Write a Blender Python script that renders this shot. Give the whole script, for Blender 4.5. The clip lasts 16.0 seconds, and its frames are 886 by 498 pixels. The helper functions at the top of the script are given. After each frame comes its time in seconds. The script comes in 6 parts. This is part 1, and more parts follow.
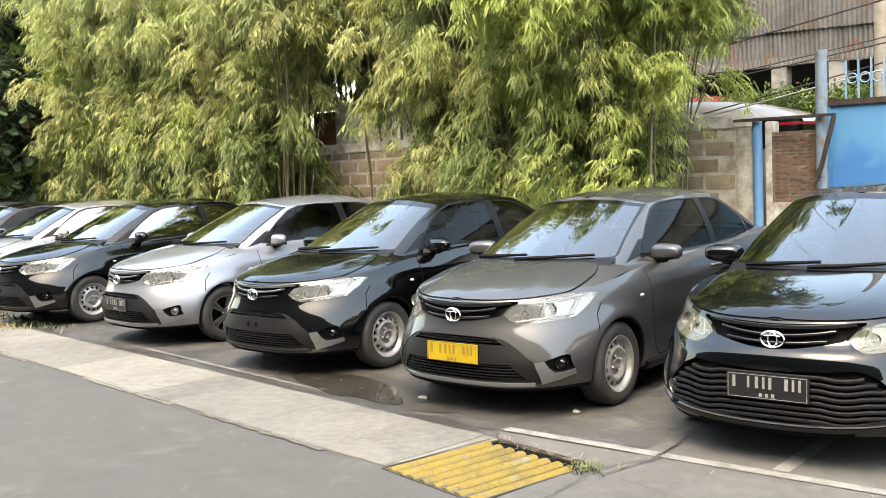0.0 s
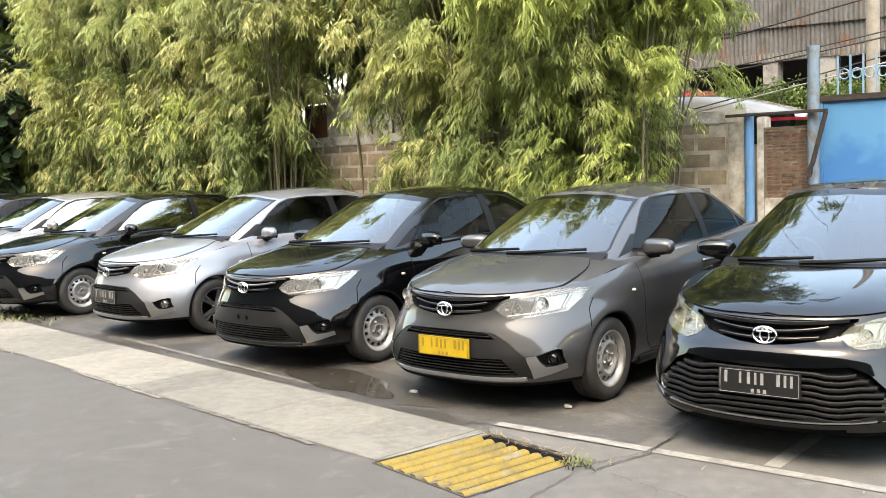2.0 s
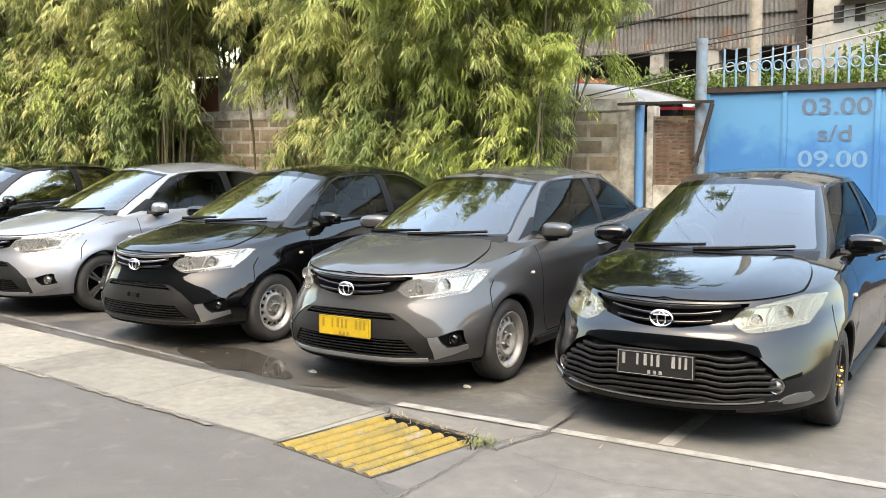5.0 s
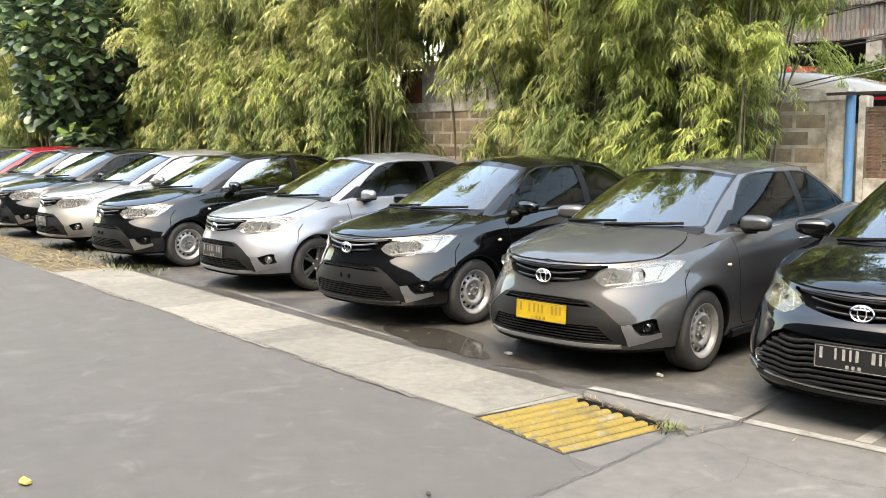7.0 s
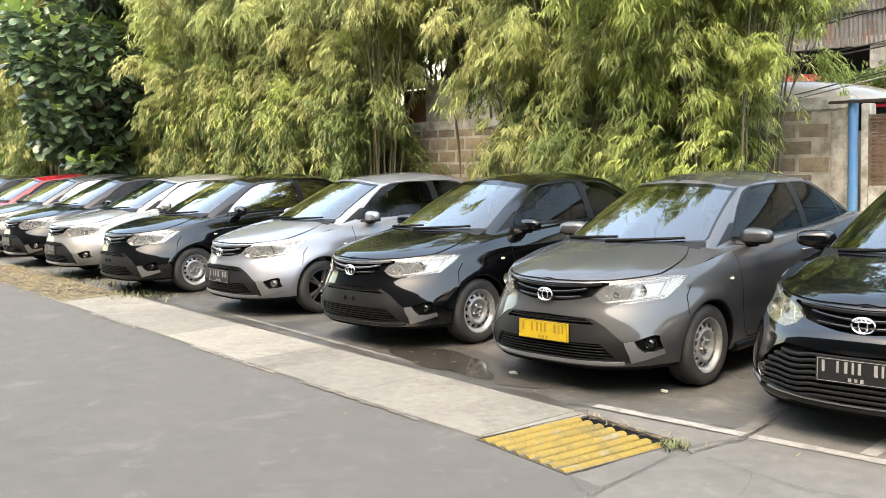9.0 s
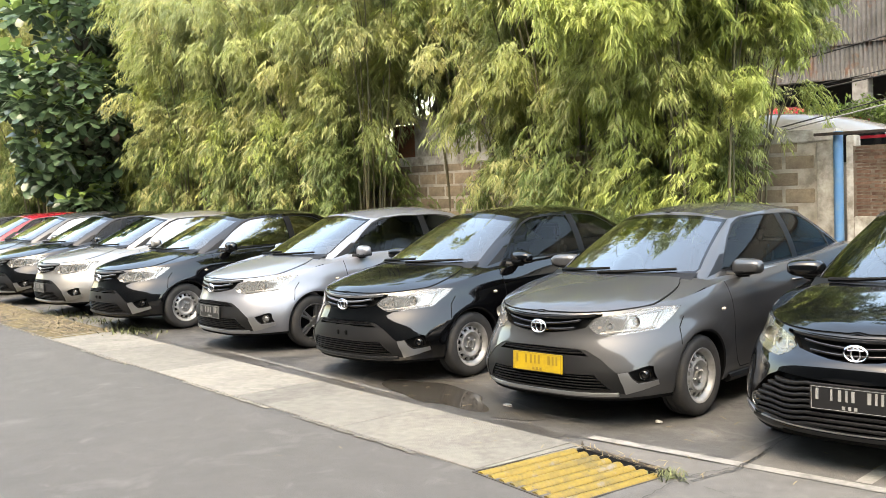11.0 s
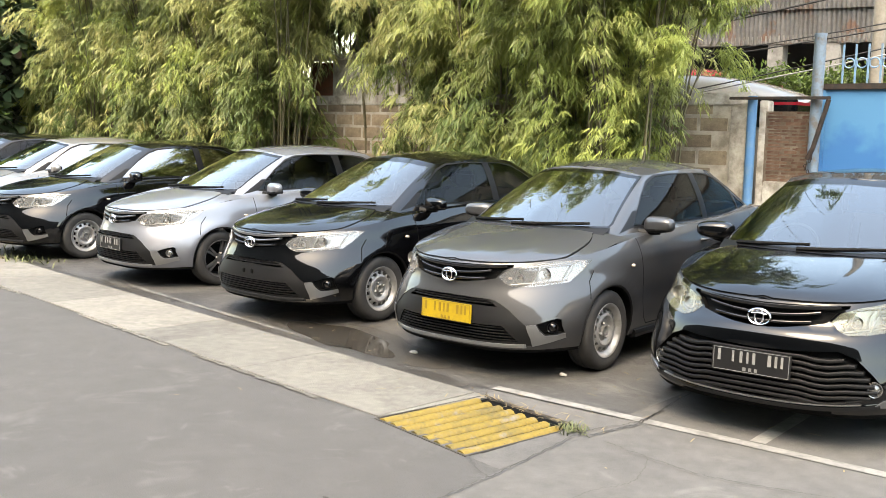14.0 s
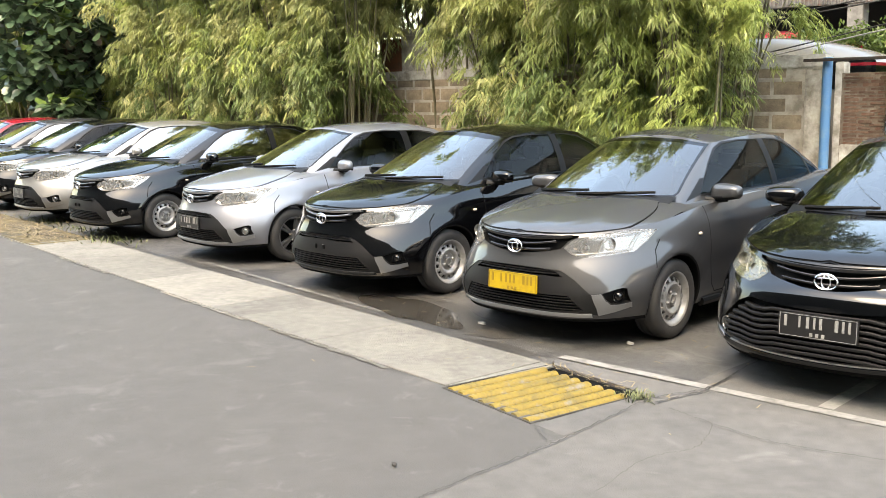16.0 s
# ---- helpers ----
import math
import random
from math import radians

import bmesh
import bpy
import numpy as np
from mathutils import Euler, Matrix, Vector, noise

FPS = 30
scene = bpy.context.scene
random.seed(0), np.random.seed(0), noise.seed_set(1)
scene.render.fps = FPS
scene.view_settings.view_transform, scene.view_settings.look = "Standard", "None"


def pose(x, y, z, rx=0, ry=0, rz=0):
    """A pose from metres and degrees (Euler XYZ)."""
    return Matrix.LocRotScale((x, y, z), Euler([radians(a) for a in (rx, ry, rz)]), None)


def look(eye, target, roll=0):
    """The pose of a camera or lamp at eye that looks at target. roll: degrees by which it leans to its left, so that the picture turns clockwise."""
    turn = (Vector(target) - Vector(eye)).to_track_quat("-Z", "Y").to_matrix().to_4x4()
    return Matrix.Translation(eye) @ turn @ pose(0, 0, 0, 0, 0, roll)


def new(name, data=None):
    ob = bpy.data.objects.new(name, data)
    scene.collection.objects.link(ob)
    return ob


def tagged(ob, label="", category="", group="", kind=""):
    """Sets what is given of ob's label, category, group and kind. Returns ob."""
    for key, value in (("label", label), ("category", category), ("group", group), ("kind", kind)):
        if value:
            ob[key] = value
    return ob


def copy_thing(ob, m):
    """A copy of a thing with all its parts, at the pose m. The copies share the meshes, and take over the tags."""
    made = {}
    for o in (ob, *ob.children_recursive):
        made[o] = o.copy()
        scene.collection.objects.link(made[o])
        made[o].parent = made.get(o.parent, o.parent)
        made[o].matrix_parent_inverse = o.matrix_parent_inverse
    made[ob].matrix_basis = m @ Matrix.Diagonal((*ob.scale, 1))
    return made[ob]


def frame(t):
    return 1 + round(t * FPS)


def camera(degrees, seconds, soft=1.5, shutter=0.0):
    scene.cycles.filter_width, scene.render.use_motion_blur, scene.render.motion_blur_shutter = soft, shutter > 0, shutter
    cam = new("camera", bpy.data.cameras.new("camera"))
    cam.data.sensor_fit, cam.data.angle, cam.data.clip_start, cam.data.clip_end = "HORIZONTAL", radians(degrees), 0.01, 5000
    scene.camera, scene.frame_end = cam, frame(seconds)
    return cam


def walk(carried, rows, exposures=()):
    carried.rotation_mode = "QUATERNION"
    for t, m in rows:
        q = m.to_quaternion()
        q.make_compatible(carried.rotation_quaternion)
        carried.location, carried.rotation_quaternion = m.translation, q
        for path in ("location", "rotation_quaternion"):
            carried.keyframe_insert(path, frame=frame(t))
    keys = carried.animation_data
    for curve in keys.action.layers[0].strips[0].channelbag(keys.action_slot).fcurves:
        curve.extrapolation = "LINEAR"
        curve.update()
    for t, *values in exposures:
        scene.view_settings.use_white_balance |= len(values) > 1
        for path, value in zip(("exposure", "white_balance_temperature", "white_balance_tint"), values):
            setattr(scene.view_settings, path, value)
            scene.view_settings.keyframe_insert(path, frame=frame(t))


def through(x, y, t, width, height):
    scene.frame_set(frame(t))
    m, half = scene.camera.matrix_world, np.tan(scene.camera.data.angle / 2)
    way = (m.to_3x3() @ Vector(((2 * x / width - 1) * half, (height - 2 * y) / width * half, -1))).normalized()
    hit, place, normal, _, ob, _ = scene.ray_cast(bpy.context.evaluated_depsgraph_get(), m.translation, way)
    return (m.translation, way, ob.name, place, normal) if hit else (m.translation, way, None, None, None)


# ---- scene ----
cam = camera(49.03, 16.0, soft=0.55)
walk(cam, [
    (0.0, pose(-0.093, 0.240, 1.655, 85.54, 2.40, 39.47)), (0.5, pose(-0.104, 0.241, 1.658, 85.92, 2.44, 39.49)), (1.0, pose(-0.105, 0.237, 1.657, 85.89, 2.17, 39.59)),
    (1.5, pose(-0.108, 0.255, 1.654, 85.84, 2.15, 39.55)), (2.0, pose(-0.117, 0.256, 1.654, 85.15, 2.08, 38.94)), (2.5, pose(-0.192, 0.270, 1.667, 84.27, 1.40, 38.68)),
    (3.0, pose(-0.314, 0.252, 1.661, 84.33, 0.79, 37.19)), (3.5, pose(-0.412, 0.221, 1.656, 83.93, 0.39, 35.64)), (4.0, pose(-0.411, 0.193, 1.659, 83.53, 0.32, 33.41)),
    (4.2, pose(-0.380, 0.196, 1.665, 83.45, 0.20, 32.60)), (6.3, pose(-0.087, 0.172, 1.653, 84.65, 1.08, 33.11)), (6.5, pose(-0.097, 0.092, 1.672, 84.70, 0.74, 37.46)),
    (7.0, pose(-0.063, -0.051, 1.685, 83.25, 0.30, 43.79)), (7.5, pose(-0.051, -0.062, 1.672, 83.60, 0.28, 48.38)), (8.0, pose(-0.035, -0.068, 1.678, 83.61, 0.35, 48.97)),
    (8.5, pose(-0.020, -0.040, 1.683, 83.75, 0.95, 48.84)), (9.0, pose(0.000, 0.000, 1.722, 84.20, 1.87, 44.33)), (9.2, pose(-0.005, -0.008, 1.700, 84.83, 1.57, 43.35)),
    (11.5, pose(-0.005, -0.055, 1.723, 86.48, 2.34, 43.67)), (12.0, pose(-0.019, -0.048, 1.730, 86.40, 1.36, 43.88)), (12.5, pose(-0.036, 0.010, 1.725, 85.61, 1.23, 43.42)),
    (13.0, pose(-0.076, 0.094, 1.719, 85.47, 2.30, 41.56)), (13.5, pose(-0.100, 0.116, 1.708, 84.96, 1.13, 38.54)), (14.0, pose(-0.097, 0.051, 1.700, 82.92, -1.12, 38.72)),
    (14.5, pose(-0.061, -0.025, 1.697, 81.78, -1.37, 40.19)), (15.0, pose(-0.037, -0.056, 1.707, 82.05, 0.02, 42.59)), (15.5, pose(-0.023, -0.052, 1.702, 81.40, 0.06, 42.98)),
    (16.0, pose(0.026, 0.021, 1.709, 81.33, 0.68, 43.01))
], exposures=[(0.0, 3.17, 8000, 6), (16.0, 3.17, 8000, 6)])

# ---- light: hazy daylight ----
SUN_EL, SUN_AZ = radians(62), radians(160)          # azimuth from +y towards +x
world = bpy.data.worlds.new("world")
scene.world = world
world.use_nodes = True
wn = world.node_tree
sky = wn.nodes.new("ShaderNodeTexSky")
sky.sky_type = "NISHITA"
sky.sun_disc = False
sky.sun_elevation, sky.sun_rotation = SUN_EL, SUN_AZ
sky.air_density, sky.dust_density, sky.ozone_density = 1.3, 3.0, 1.0
wn.links.new(sky.outputs["Color"], wn.nodes["Background"].inputs["Color"])
wn.nodes["Background"].inputs["Strength"].default_value = 0.15
sun = new("sun", bpy.data.lights.new("sun", "SUN"))
sun.data.energy, sun.data.angle, sun.data.color = 0.33, radians(32), (1.0, 0.95, 0.86)
sun_from = Vector((math.sin(SUN_AZ) * math.cos(SUN_EL), math.cos(SUN_AZ) * math.cos(SUN_EL), math.sin(SUN_EL)))
sun.matrix_world = look(sun_from * 60, (0, 0, 0))


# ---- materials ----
BASE_SCALE = 0.52                                         # scales every base colour down; higher exposure makes up, so sky reflections read brighter


def mat(name, colour, rough=0.5, metal=0.0, vary=0.0, scale=6.0, bump=0.0, bump_scale=60.0, second=None, mix_at=(0.45, 0.62), coat=0.0, coords="Object", island=0.0, per_object=0.0, spec=0.5, detail=6.0, stains=()):
    """Principled surface: base colour, worn towards a second colour by noise, with fine relief."""
    dull = lambda c: tuple(BASE_SCALE * v for v in c)
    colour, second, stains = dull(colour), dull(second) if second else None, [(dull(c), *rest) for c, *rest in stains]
    m = bpy.data.materials.new(name)
    m.use_nodes = True
    nt = m.node_tree
    b = nt.nodes["Principled BSDF"]
    b.inputs["Roughness"].default_value, b.inputs["Metallic"].default_value = rough, metal
    b.inputs["Coat Weight"].default_value, b.inputs["Coat Roughness"].default_value = coat, 0.03
    b.inputs["Specular IOR Level"].default_value = spec
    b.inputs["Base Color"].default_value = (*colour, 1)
    tc = nt.nodes.new("ShaderNodeTexCoord")
    last = None
    if second is not None:
        n = nt.nodes.new("ShaderNodeTexNoise")
        n.inputs["Scale"].default_value, n.inputs["Detail"].default_value, n.inputs["Roughness"].default_value = scale, detail, 0.62
        nt.links.new(tc.outputs[coords], n.inputs["Vector"])
        ramp = nt.nodes.new("ShaderNodeMapRange")
        ramp.inputs["From Min"].default_value, ramp.inputs["From Max"].default_value = mix_at
        nt.links.new(n.outputs["Fac"], ramp.inputs["Value"])
        mx = nt.nodes.new("ShaderNodeMix")
        mx.data_type = "RGBA"
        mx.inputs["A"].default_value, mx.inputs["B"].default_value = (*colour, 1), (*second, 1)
        nt.links.new(ramp.outputs["Result"], mx.inputs["Factor"])
        last = mx.outputs["Result"]
    for stain, s_scale, s_lo, s_hi, s_amount in stains:
        n4, r4, m4 = nt.nodes.new("ShaderNodeTexNoise"), nt.nodes.new("ShaderNodeMapRange"), nt.nodes.new("ShaderNodeMix")
        n4.inputs["Scale"].default_value, n4.inputs["Detail"].default_value, n4.inputs["Roughness"].default_value, n4.inputs["Distortion"].default_value = s_scale, 9, 0.68, 0.6
        nt.links.new(tc.outputs[coords], n4.inputs["Vector"])
        r4.inputs["From Min"].default_value, r4.inputs["From Max"].default_value, r4.inputs["To Max"].default_value = s_lo, s_hi, s_amount
        nt.links.new(n4.outputs["Fac"], r4.inputs["Value"])
        m4.data_type = "RGBA"
        if last:
            nt.links.new(last, m4.inputs["A"])
        else:
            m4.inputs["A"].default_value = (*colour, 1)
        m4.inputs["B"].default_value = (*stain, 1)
        nt.links.new(r4.outputs["Result"], m4.inputs["Factor"])
        last = m4.outputs["Result"]
    for source, amount in (("noise", vary * 2), ("island", island), ("object", per_object)):
        if not amount:
            continue
        hs = nt.nodes.new("ShaderNodeHueSaturation")
        if last:
            nt.links.new(last, hs.inputs["Color"])
        else:
            hs.inputs["Color"].default_value = (*colour, 1)
        if source == "noise":
            n2 = nt.nodes.new("ShaderNodeTexNoise")
            n2.inputs["Scale"].default_value, n2.inputs["Detail"].default_value = scale * 7, 4
            nt.links.new(tc.outputs[coords], n2.inputs["Vector"])
            src = n2.outputs["Fac"]
        elif source == "island":
            src = nt.nodes.new("ShaderNodeNewGeometry").outputs["Random Per Island"]
        else:
            src = nt.nodes.new("ShaderNodeObjectInfo").outputs["Random"]
        mr = nt.nodes.new("ShaderNodeMapRange")
        mr.inputs["To Min"].default_value, mr.inputs["To Max"].default_value = 1 - amount, 1 + amount
        nt.links.new(src, mr.inputs["Value"])
        nt.links.new(mr.outputs["Result"], hs.inputs["Value"])
        last = hs.outputs["Color"]
    if last:
        nt.links.new(last, b.inputs["Base Color"])
    if bump:
        n3 = nt.nodes.new("ShaderNodeTexNoise")
        n3.inputs["Scale"].default_value, n3.inputs["Detail"].default_value = bump_scale, 5
        nt.links.new(tc.outputs[coords], n3.inputs["Vector"])
        bp = nt.nodes.new("ShaderNodeBump")
        bp.inputs["Strength"].default_value, bp.inputs["Distance"].default_value = bump, 0.01
        nt.links.new(n3.outputs["Fac"], bp.inputs["Height"])
        nt.links.new(bp.outputs["Normal"], b.inputs["Normal"])
    return m


def leaf_mat(name, colour, rough=0.45, through=0.4, **kw):
    """A thin leaf: part of the light passes through it."""
    m = mat(name, colour, rough, **kw)
    nt = m.node_tree
    b, out = nt.nodes["Principled BSDF"], nt.nodes["Material Output"]
    tl, mx = nt.nodes.new("ShaderNodeBsdfTranslucent"), nt.nodes.new("ShaderNodeMixShader")
    src = b.inputs["Base Color"].links
    if src:
        nt.links.new(src[0].from_socket, tl.inputs["Color"])
    else:
        tl.inputs["Color"].default_value = b.inputs["Base Color"].default_value
    mx.inputs["Fac"].default_value = through
    nt.links.new(b.outputs["BSDF"], mx.inputs[1])
    nt.links.new(tl.outputs["BSDF"], mx.inputs[2])
    nt.links.new(mx.outputs["Shader"], out.inputs["Surface"])
    return m


def glass(name, tint, rough=0.0, gain=2.3, haze=0.0, haze_colour=(0.6, 0.6, 0.58), film=0.0):
    """A thin pane: tinted see-through, with a mirror gloss that grows towards grazing view, a weathered haze and a silvered film."""
    m = bpy.data.materials.new(name)
    m.use_nodes = True
    nt = m.node_tree
    nt.nodes.remove(nt.nodes["Principled BSDF"])
    tr, gl, fr, mu, mx = (nt.nodes.new(k) for k in ("ShaderNodeBsdfTransparent", "ShaderNodeBsdfGlossy", "ShaderNodeFresnel", "ShaderNodeMath", "ShaderNodeMixShader"))
    tr.inputs["Color"].default_value = (*tint, 1)
    gl.inputs["Color"].default_value = (1.0, 0.99, 0.97, 1)
    gl.inputs["Roughness"].default_value = rough
    fr.inputs["IOR"].default_value = 1.5
    mu.operation, mu.use_clamp = "MULTIPLY_ADD", True
    mu.inputs[1].default_value, mu.inputs[2].default_value = gain, film
    nt.links.new(fr.outputs[0], mu.inputs[0])
    nt.links.new(mu.outputs[0], mx.inputs["Fac"])
    see = tr.outputs[0]
    if haze:
        df, hz = nt.nodes.new("ShaderNodeBsdfDiffuse"), nt.nodes.new("ShaderNodeMixShader")
        df.inputs["Color"].default_value, hz.inputs["Fac"].default_value = (*haze_colour, 1), haze
        nt.links.new(see, hz.inputs[1])
        nt.links.new(df.outputs[0], hz.inputs[2])
        see = hz.outputs[0]
    nt.links.new(see, mx.inputs[1])
    nt.links.new(gl.outputs[0], mx.inputs[2])
    nt.links.new(mx.outputs[0], nt.nodes["Material Output"].inputs["Surface"])
    return m


def paint(name, colour, metal=0.0, rough=0.35):
    """Car paint: flake base under clear coat, with a thin film of dust."""
    m = mat(name, colour, rough, metal, second=tuple(c * 1.1 + 0.0012 for c in colour), scale=2.5, mix_at=(0.35, 0.7), coat=1.0, spec=0.5 if metal else 0.02)
    nt = m.node_tree
    b = nt.nodes["Principled BSDF"]
    tc = nt.nodes.new("ShaderNodeTexCoord")
    n = nt.nodes.new("ShaderNodeTexNoise")
    n.inputs["Scale"].default_value, n.inputs["Detail"].default_value = 5.0, 6
    nt.links.new(tc.outputs["Object"], n.inputs["Vector"])
    mr = nt.nodes.new("ShaderNodeMapRange")
    mr.inputs["To Min"].default_value, mr.inputs["To Max"].default_value = 0.02, 0.06
    nt.links.new(n.outputs["Fac"], mr.inputs["Value"])
    nt.links.new(mr.outputs["Result"], b.inputs["Coat Roughness"])
    return m


PAINT_BLACK = paint("paint_black", (0.0012, 0.0012, 0.0016))
PAINT_JET = paint("paint_jet_black", (0.001, 0.001, 0.0014))
PAINT_GREY = paint("paint_grey", (0.058, 0.058, 0.06), 0.45, 0.52)
PAINT_SILVER = paint("paint_silver", (0.30, 0.312, 0.345), 0.6, 0.42)
PAINT_SAND = paint("paint_pale_silver", (0.34, 0.33, 0.31), 0.6, 0.42)
PAINT_RED = paint("paint_red", (0.32, 0.012, 0.026))
PAINT_BLUE = paint("paint_light_blue", (0.25, 0.52, 0.72))
PAINT_WHITE = paint("paint_white", (0.27, 0.265, 0.245))
PLASTIC = mat("black_plastic", (0.006, 0.006, 0.0065), 0.45, vary=0.2, scale=30, spec=0.2)
PLASTIC_GREY = mat("dark_grey_plastic", (0.0125, 0.0125, 0.0132), 0.5, vary=0.2, scale=30, spec=0.2)
GLOSS_BLACK = mat("gloss_black", (0.002, 0.002, 0.0025), 0.1)
PLASTIC_GLOSS = mat("dark_grey_gloss_plastic", (0.012, 0.012, 0.014), 0.2, vary=0.15, scale=30)
GRILLE_DEEP = mat("black_grille_mesh", (0.002, 0.002, 0.002), 0.7, spec=0.12)
LAMP_EDGE = mat("lamp_bezel", (0.30, 0.30, 0.295), 0.25, 0.7)
FOG_GLASS = mat("fog_lamp_glass", (0.3, 0.3, 0.295), 0.12, 0.7)
DARK = mat("dark_gap", (0.004, 0.004, 0.004), 0.9, spec=0.1)
RUBBER = mat("tyre_rubber", (0.02, 0.02, 0.021), 0.85, second=(0.05, 0.047, 0.043), scale=9, mix_at=(0.4, 0.75), bump=0.15, bump_scale=80)
STEEL_RIM = mat("steel_rim_silver_paint", (0.50, 0.495, 0.485), 0.4, 0.4, second=(0.28, 0.26, 0.235), scale=14, mix_at=(0.45, 0.8))
ALLOY = mat("alloy", (0.55, 0.55, 0.56), 0.28, 0.9)
ALLOY_DARK = mat("alloy_dark", (0.03, 0.03, 0.032), 0.35, 0.5)
CHROME = mat("chrome", (1.1, 1.1, 1.12), 0.09, 1.0)
SATIN = mat("satin_silver_trim", (0.43, 0.43, 0.435), 0.3, 0.85)
GOLD = mat("gold_nut", (0.75, 0.45, 0.12), 0.25, 1.0)
GLASS = glass("tinted_glass", (0.25, 0.30, 0.31), 0.0, 2.4)
GLASS_SIDE = glass("side_glass_tint", (0.2, 0.225, 0.225), 0.0, 0.4)
GLASS_FILM = glass("side_glass_silvered_film", (0.10, 0.11, 0.11), 0.0, 1.3, film=0.26)
LENS = glass("headlamp_lens", (0.96, 0.95, 0.93), 0.02, 1.2, 0.24, (0.285, 0.288, 0.292))
LENS_OLD = glass("yellowed_headlamp_lens", (0.93, 0.92, 0.80), 0.1, 1.3, 0.32, (0.17, 0.17, 0.125))
REFLECTOR = mat("lamp_reflector", (0.52, 0.515, 0.50), 0.14, 0.9)
LAMP_BOWL = mat("lamp_bowl", (0.5, 0.495, 0.48), 0.3, 0.65)
SEAT = mat("seat_fabric", (0.05, 0.048, 0.046), 0.9, vary=0.2, scale=20)
DASH = mat("dashboard", (0.03, 0.03, 0.032), 0.6)
AMBER = mat("indicator_lens", (0.75, 0.62, 0.5), 0.2)
PLATE_BLACK = mat("plate_black", (0.01, 0.01, 0.011), 0.4)
PLATE_YELLOW = mat("plate_yellow", (0.60, 0.41, 0.012), 0.45, second=(0.5, 0.34, 0.02), scale=12)
PLATE_WHITE = mat("plate_white_paint", (0.36, 0.36, 0.35), 0.45)
PLATE_FADED = mat("plate_faded_black_paint", (0.33, 0.215, 0.02), 0.5)

ASPHALT = mat("worn_lot_surface", (0.080, 0.077, 0.072), 0.85, second=(0.095, 0.090, 0.084), scale=0.7, mix_at=(0.35, 0.7), vary=0.13, bump=0.3, bump_scale=120, stains=(((0.082, 0.079, 0.072), 0.45, 0.50, 0.70, 0.6), ((0.201, 0.193, 0.179), 1.6, 0.58, 0.69, 0.36), ((0.184, 0.176, 0.164), 6.0, 0.58, 0.69, 0.42), ((0.063, 0.060, 0.056), 22.0, 0.66, 0.74, 0.6)))
BAY = mat("parking_bay_surface", (0.074, 0.071, 0.066), 0.6, second=(0.115, 0.11, 0.102), scale=0.8, mix_at=(0.42, 0.62), vary=0.25, bump=0.35, bump_scale=110, stains=(((0.024, 0.023, 0.022), 0.8, 0.49, 0.59, 0.85), ((0.20, 0.19, 0.176), 2.2, 0.535, 0.64, 0.6), ((0.17, 0.16, 0.148), 7.0, 0.55, 0.65, 0.6), ((0.03, 0.028, 0.026), 26.0, 0.60, 0.68, 0.7)))
APRON = mat("newer_concrete", (0.107, 0.103, 0.097), 0.85, second=(0.144, 0.138, 0.128), scale=1.3, mix_at=(0.35, 0.7), vary=0.18, bump=0.3, bump_scale=120, stains=(((0.101, 0.098, 0.092), 0.7, 0.52, 0.68, 0.6), ((0.248, 0.239, 0.221), 3.0, 0.6, 0.72, 0.5), ((0.074, 0.071, 0.064), 24.0, 0.64, 0.72, 0.6)))
STRIP = mat("pale_concrete", (0.230, 0.219, 0.189), 0.88, per_object=0.32, second=(0.175, 0.167, 0.149), scale=2.2, mix_at=(0.42, 0.7), vary=0.2, bump=0.5, bump_scale=90, stains=(((0.110, 0.106, 0.092), 1.3, 0.53, 0.66, 0.7), ((0.331, 0.322, 0.294), 6.0, 0.58, 0.72, 0.5), ((0.092, 0.087, 0.078), 30.0, 0.63, 0.7, 0.7)))
LINE = mat("worn_white_line_paint", (0.296, 0.289, 0.269), 0.8, second=(0.165, 0.159, 0.149), scale=5, mix_at=(0.46, 0.66), vary=0.2)
STRIP_GREY = mat("weathered_grey_concrete", (0.170, 0.163, 0.143), 0.88, second=(0.216, 0.206, 0.178), scale=1.6, mix_at=(0.4, 0.68), vary=0.2, bump=0.5, bump_scale=90, stains=(((0.092, 0.087, 0.078), 1.3, 0.53, 0.66, 0.7), ((0.258, 0.248, 0.221), 5.0, 0.58, 0.70, 0.6), ((0.074, 0.069, 0.064), 30.0, 0.63, 0.7, 0.7)))
LINE_OLD = mat("faint_old_line_paint", (0.22, 0.215, 0.2), 0.8, second=(0.10, 0.097, 0.09), scale=5, mix_at=(0.42, 0.6), vary=0.2)
DAMP = mat("damp_dirt", (0.05, 0.046, 0.041), 0.45, second=(0.085, 0.08, 0.072), scale=4, mix_at=(0.4, 0.65), vary=0.2, bump=0.3, bump_scale=90)
WET = mat("wet_surface", (0.04, 0.036, 0.031), 0.07, second=(0.06, 0.055, 0.048), scale=3, mix_at=(0.4, 0.6))
CRACK = mat("crack_dirt", (0.06, 0.056, 0.051), 0.95)
GRATE = mat("worn_yellow_paint", (0.270, 0.184, 0.014), 0.6, second=(0.243, 0.216, 0.171), scale=7, mix_at=(0.56, 0.66), vary=0.2, bump=0.3, bump_scale=50, stains=(((0.090, 0.077, 0.027), 5.0, 0.48, 0.66, 0.7), ((0.054, 0.045, 0.032), 22.0, 0.58, 0.66, 0.7)))
GRATE_OLD = mat("faded_yellow_paint_on_old_slats", (0.17, 0.135, 0.06), 0.8, second=(0.075, 0.065, 0.05), scale=3, mix_at=(0.42, 0.6), vary=0.25, bump=0.3, bump_scale=40)
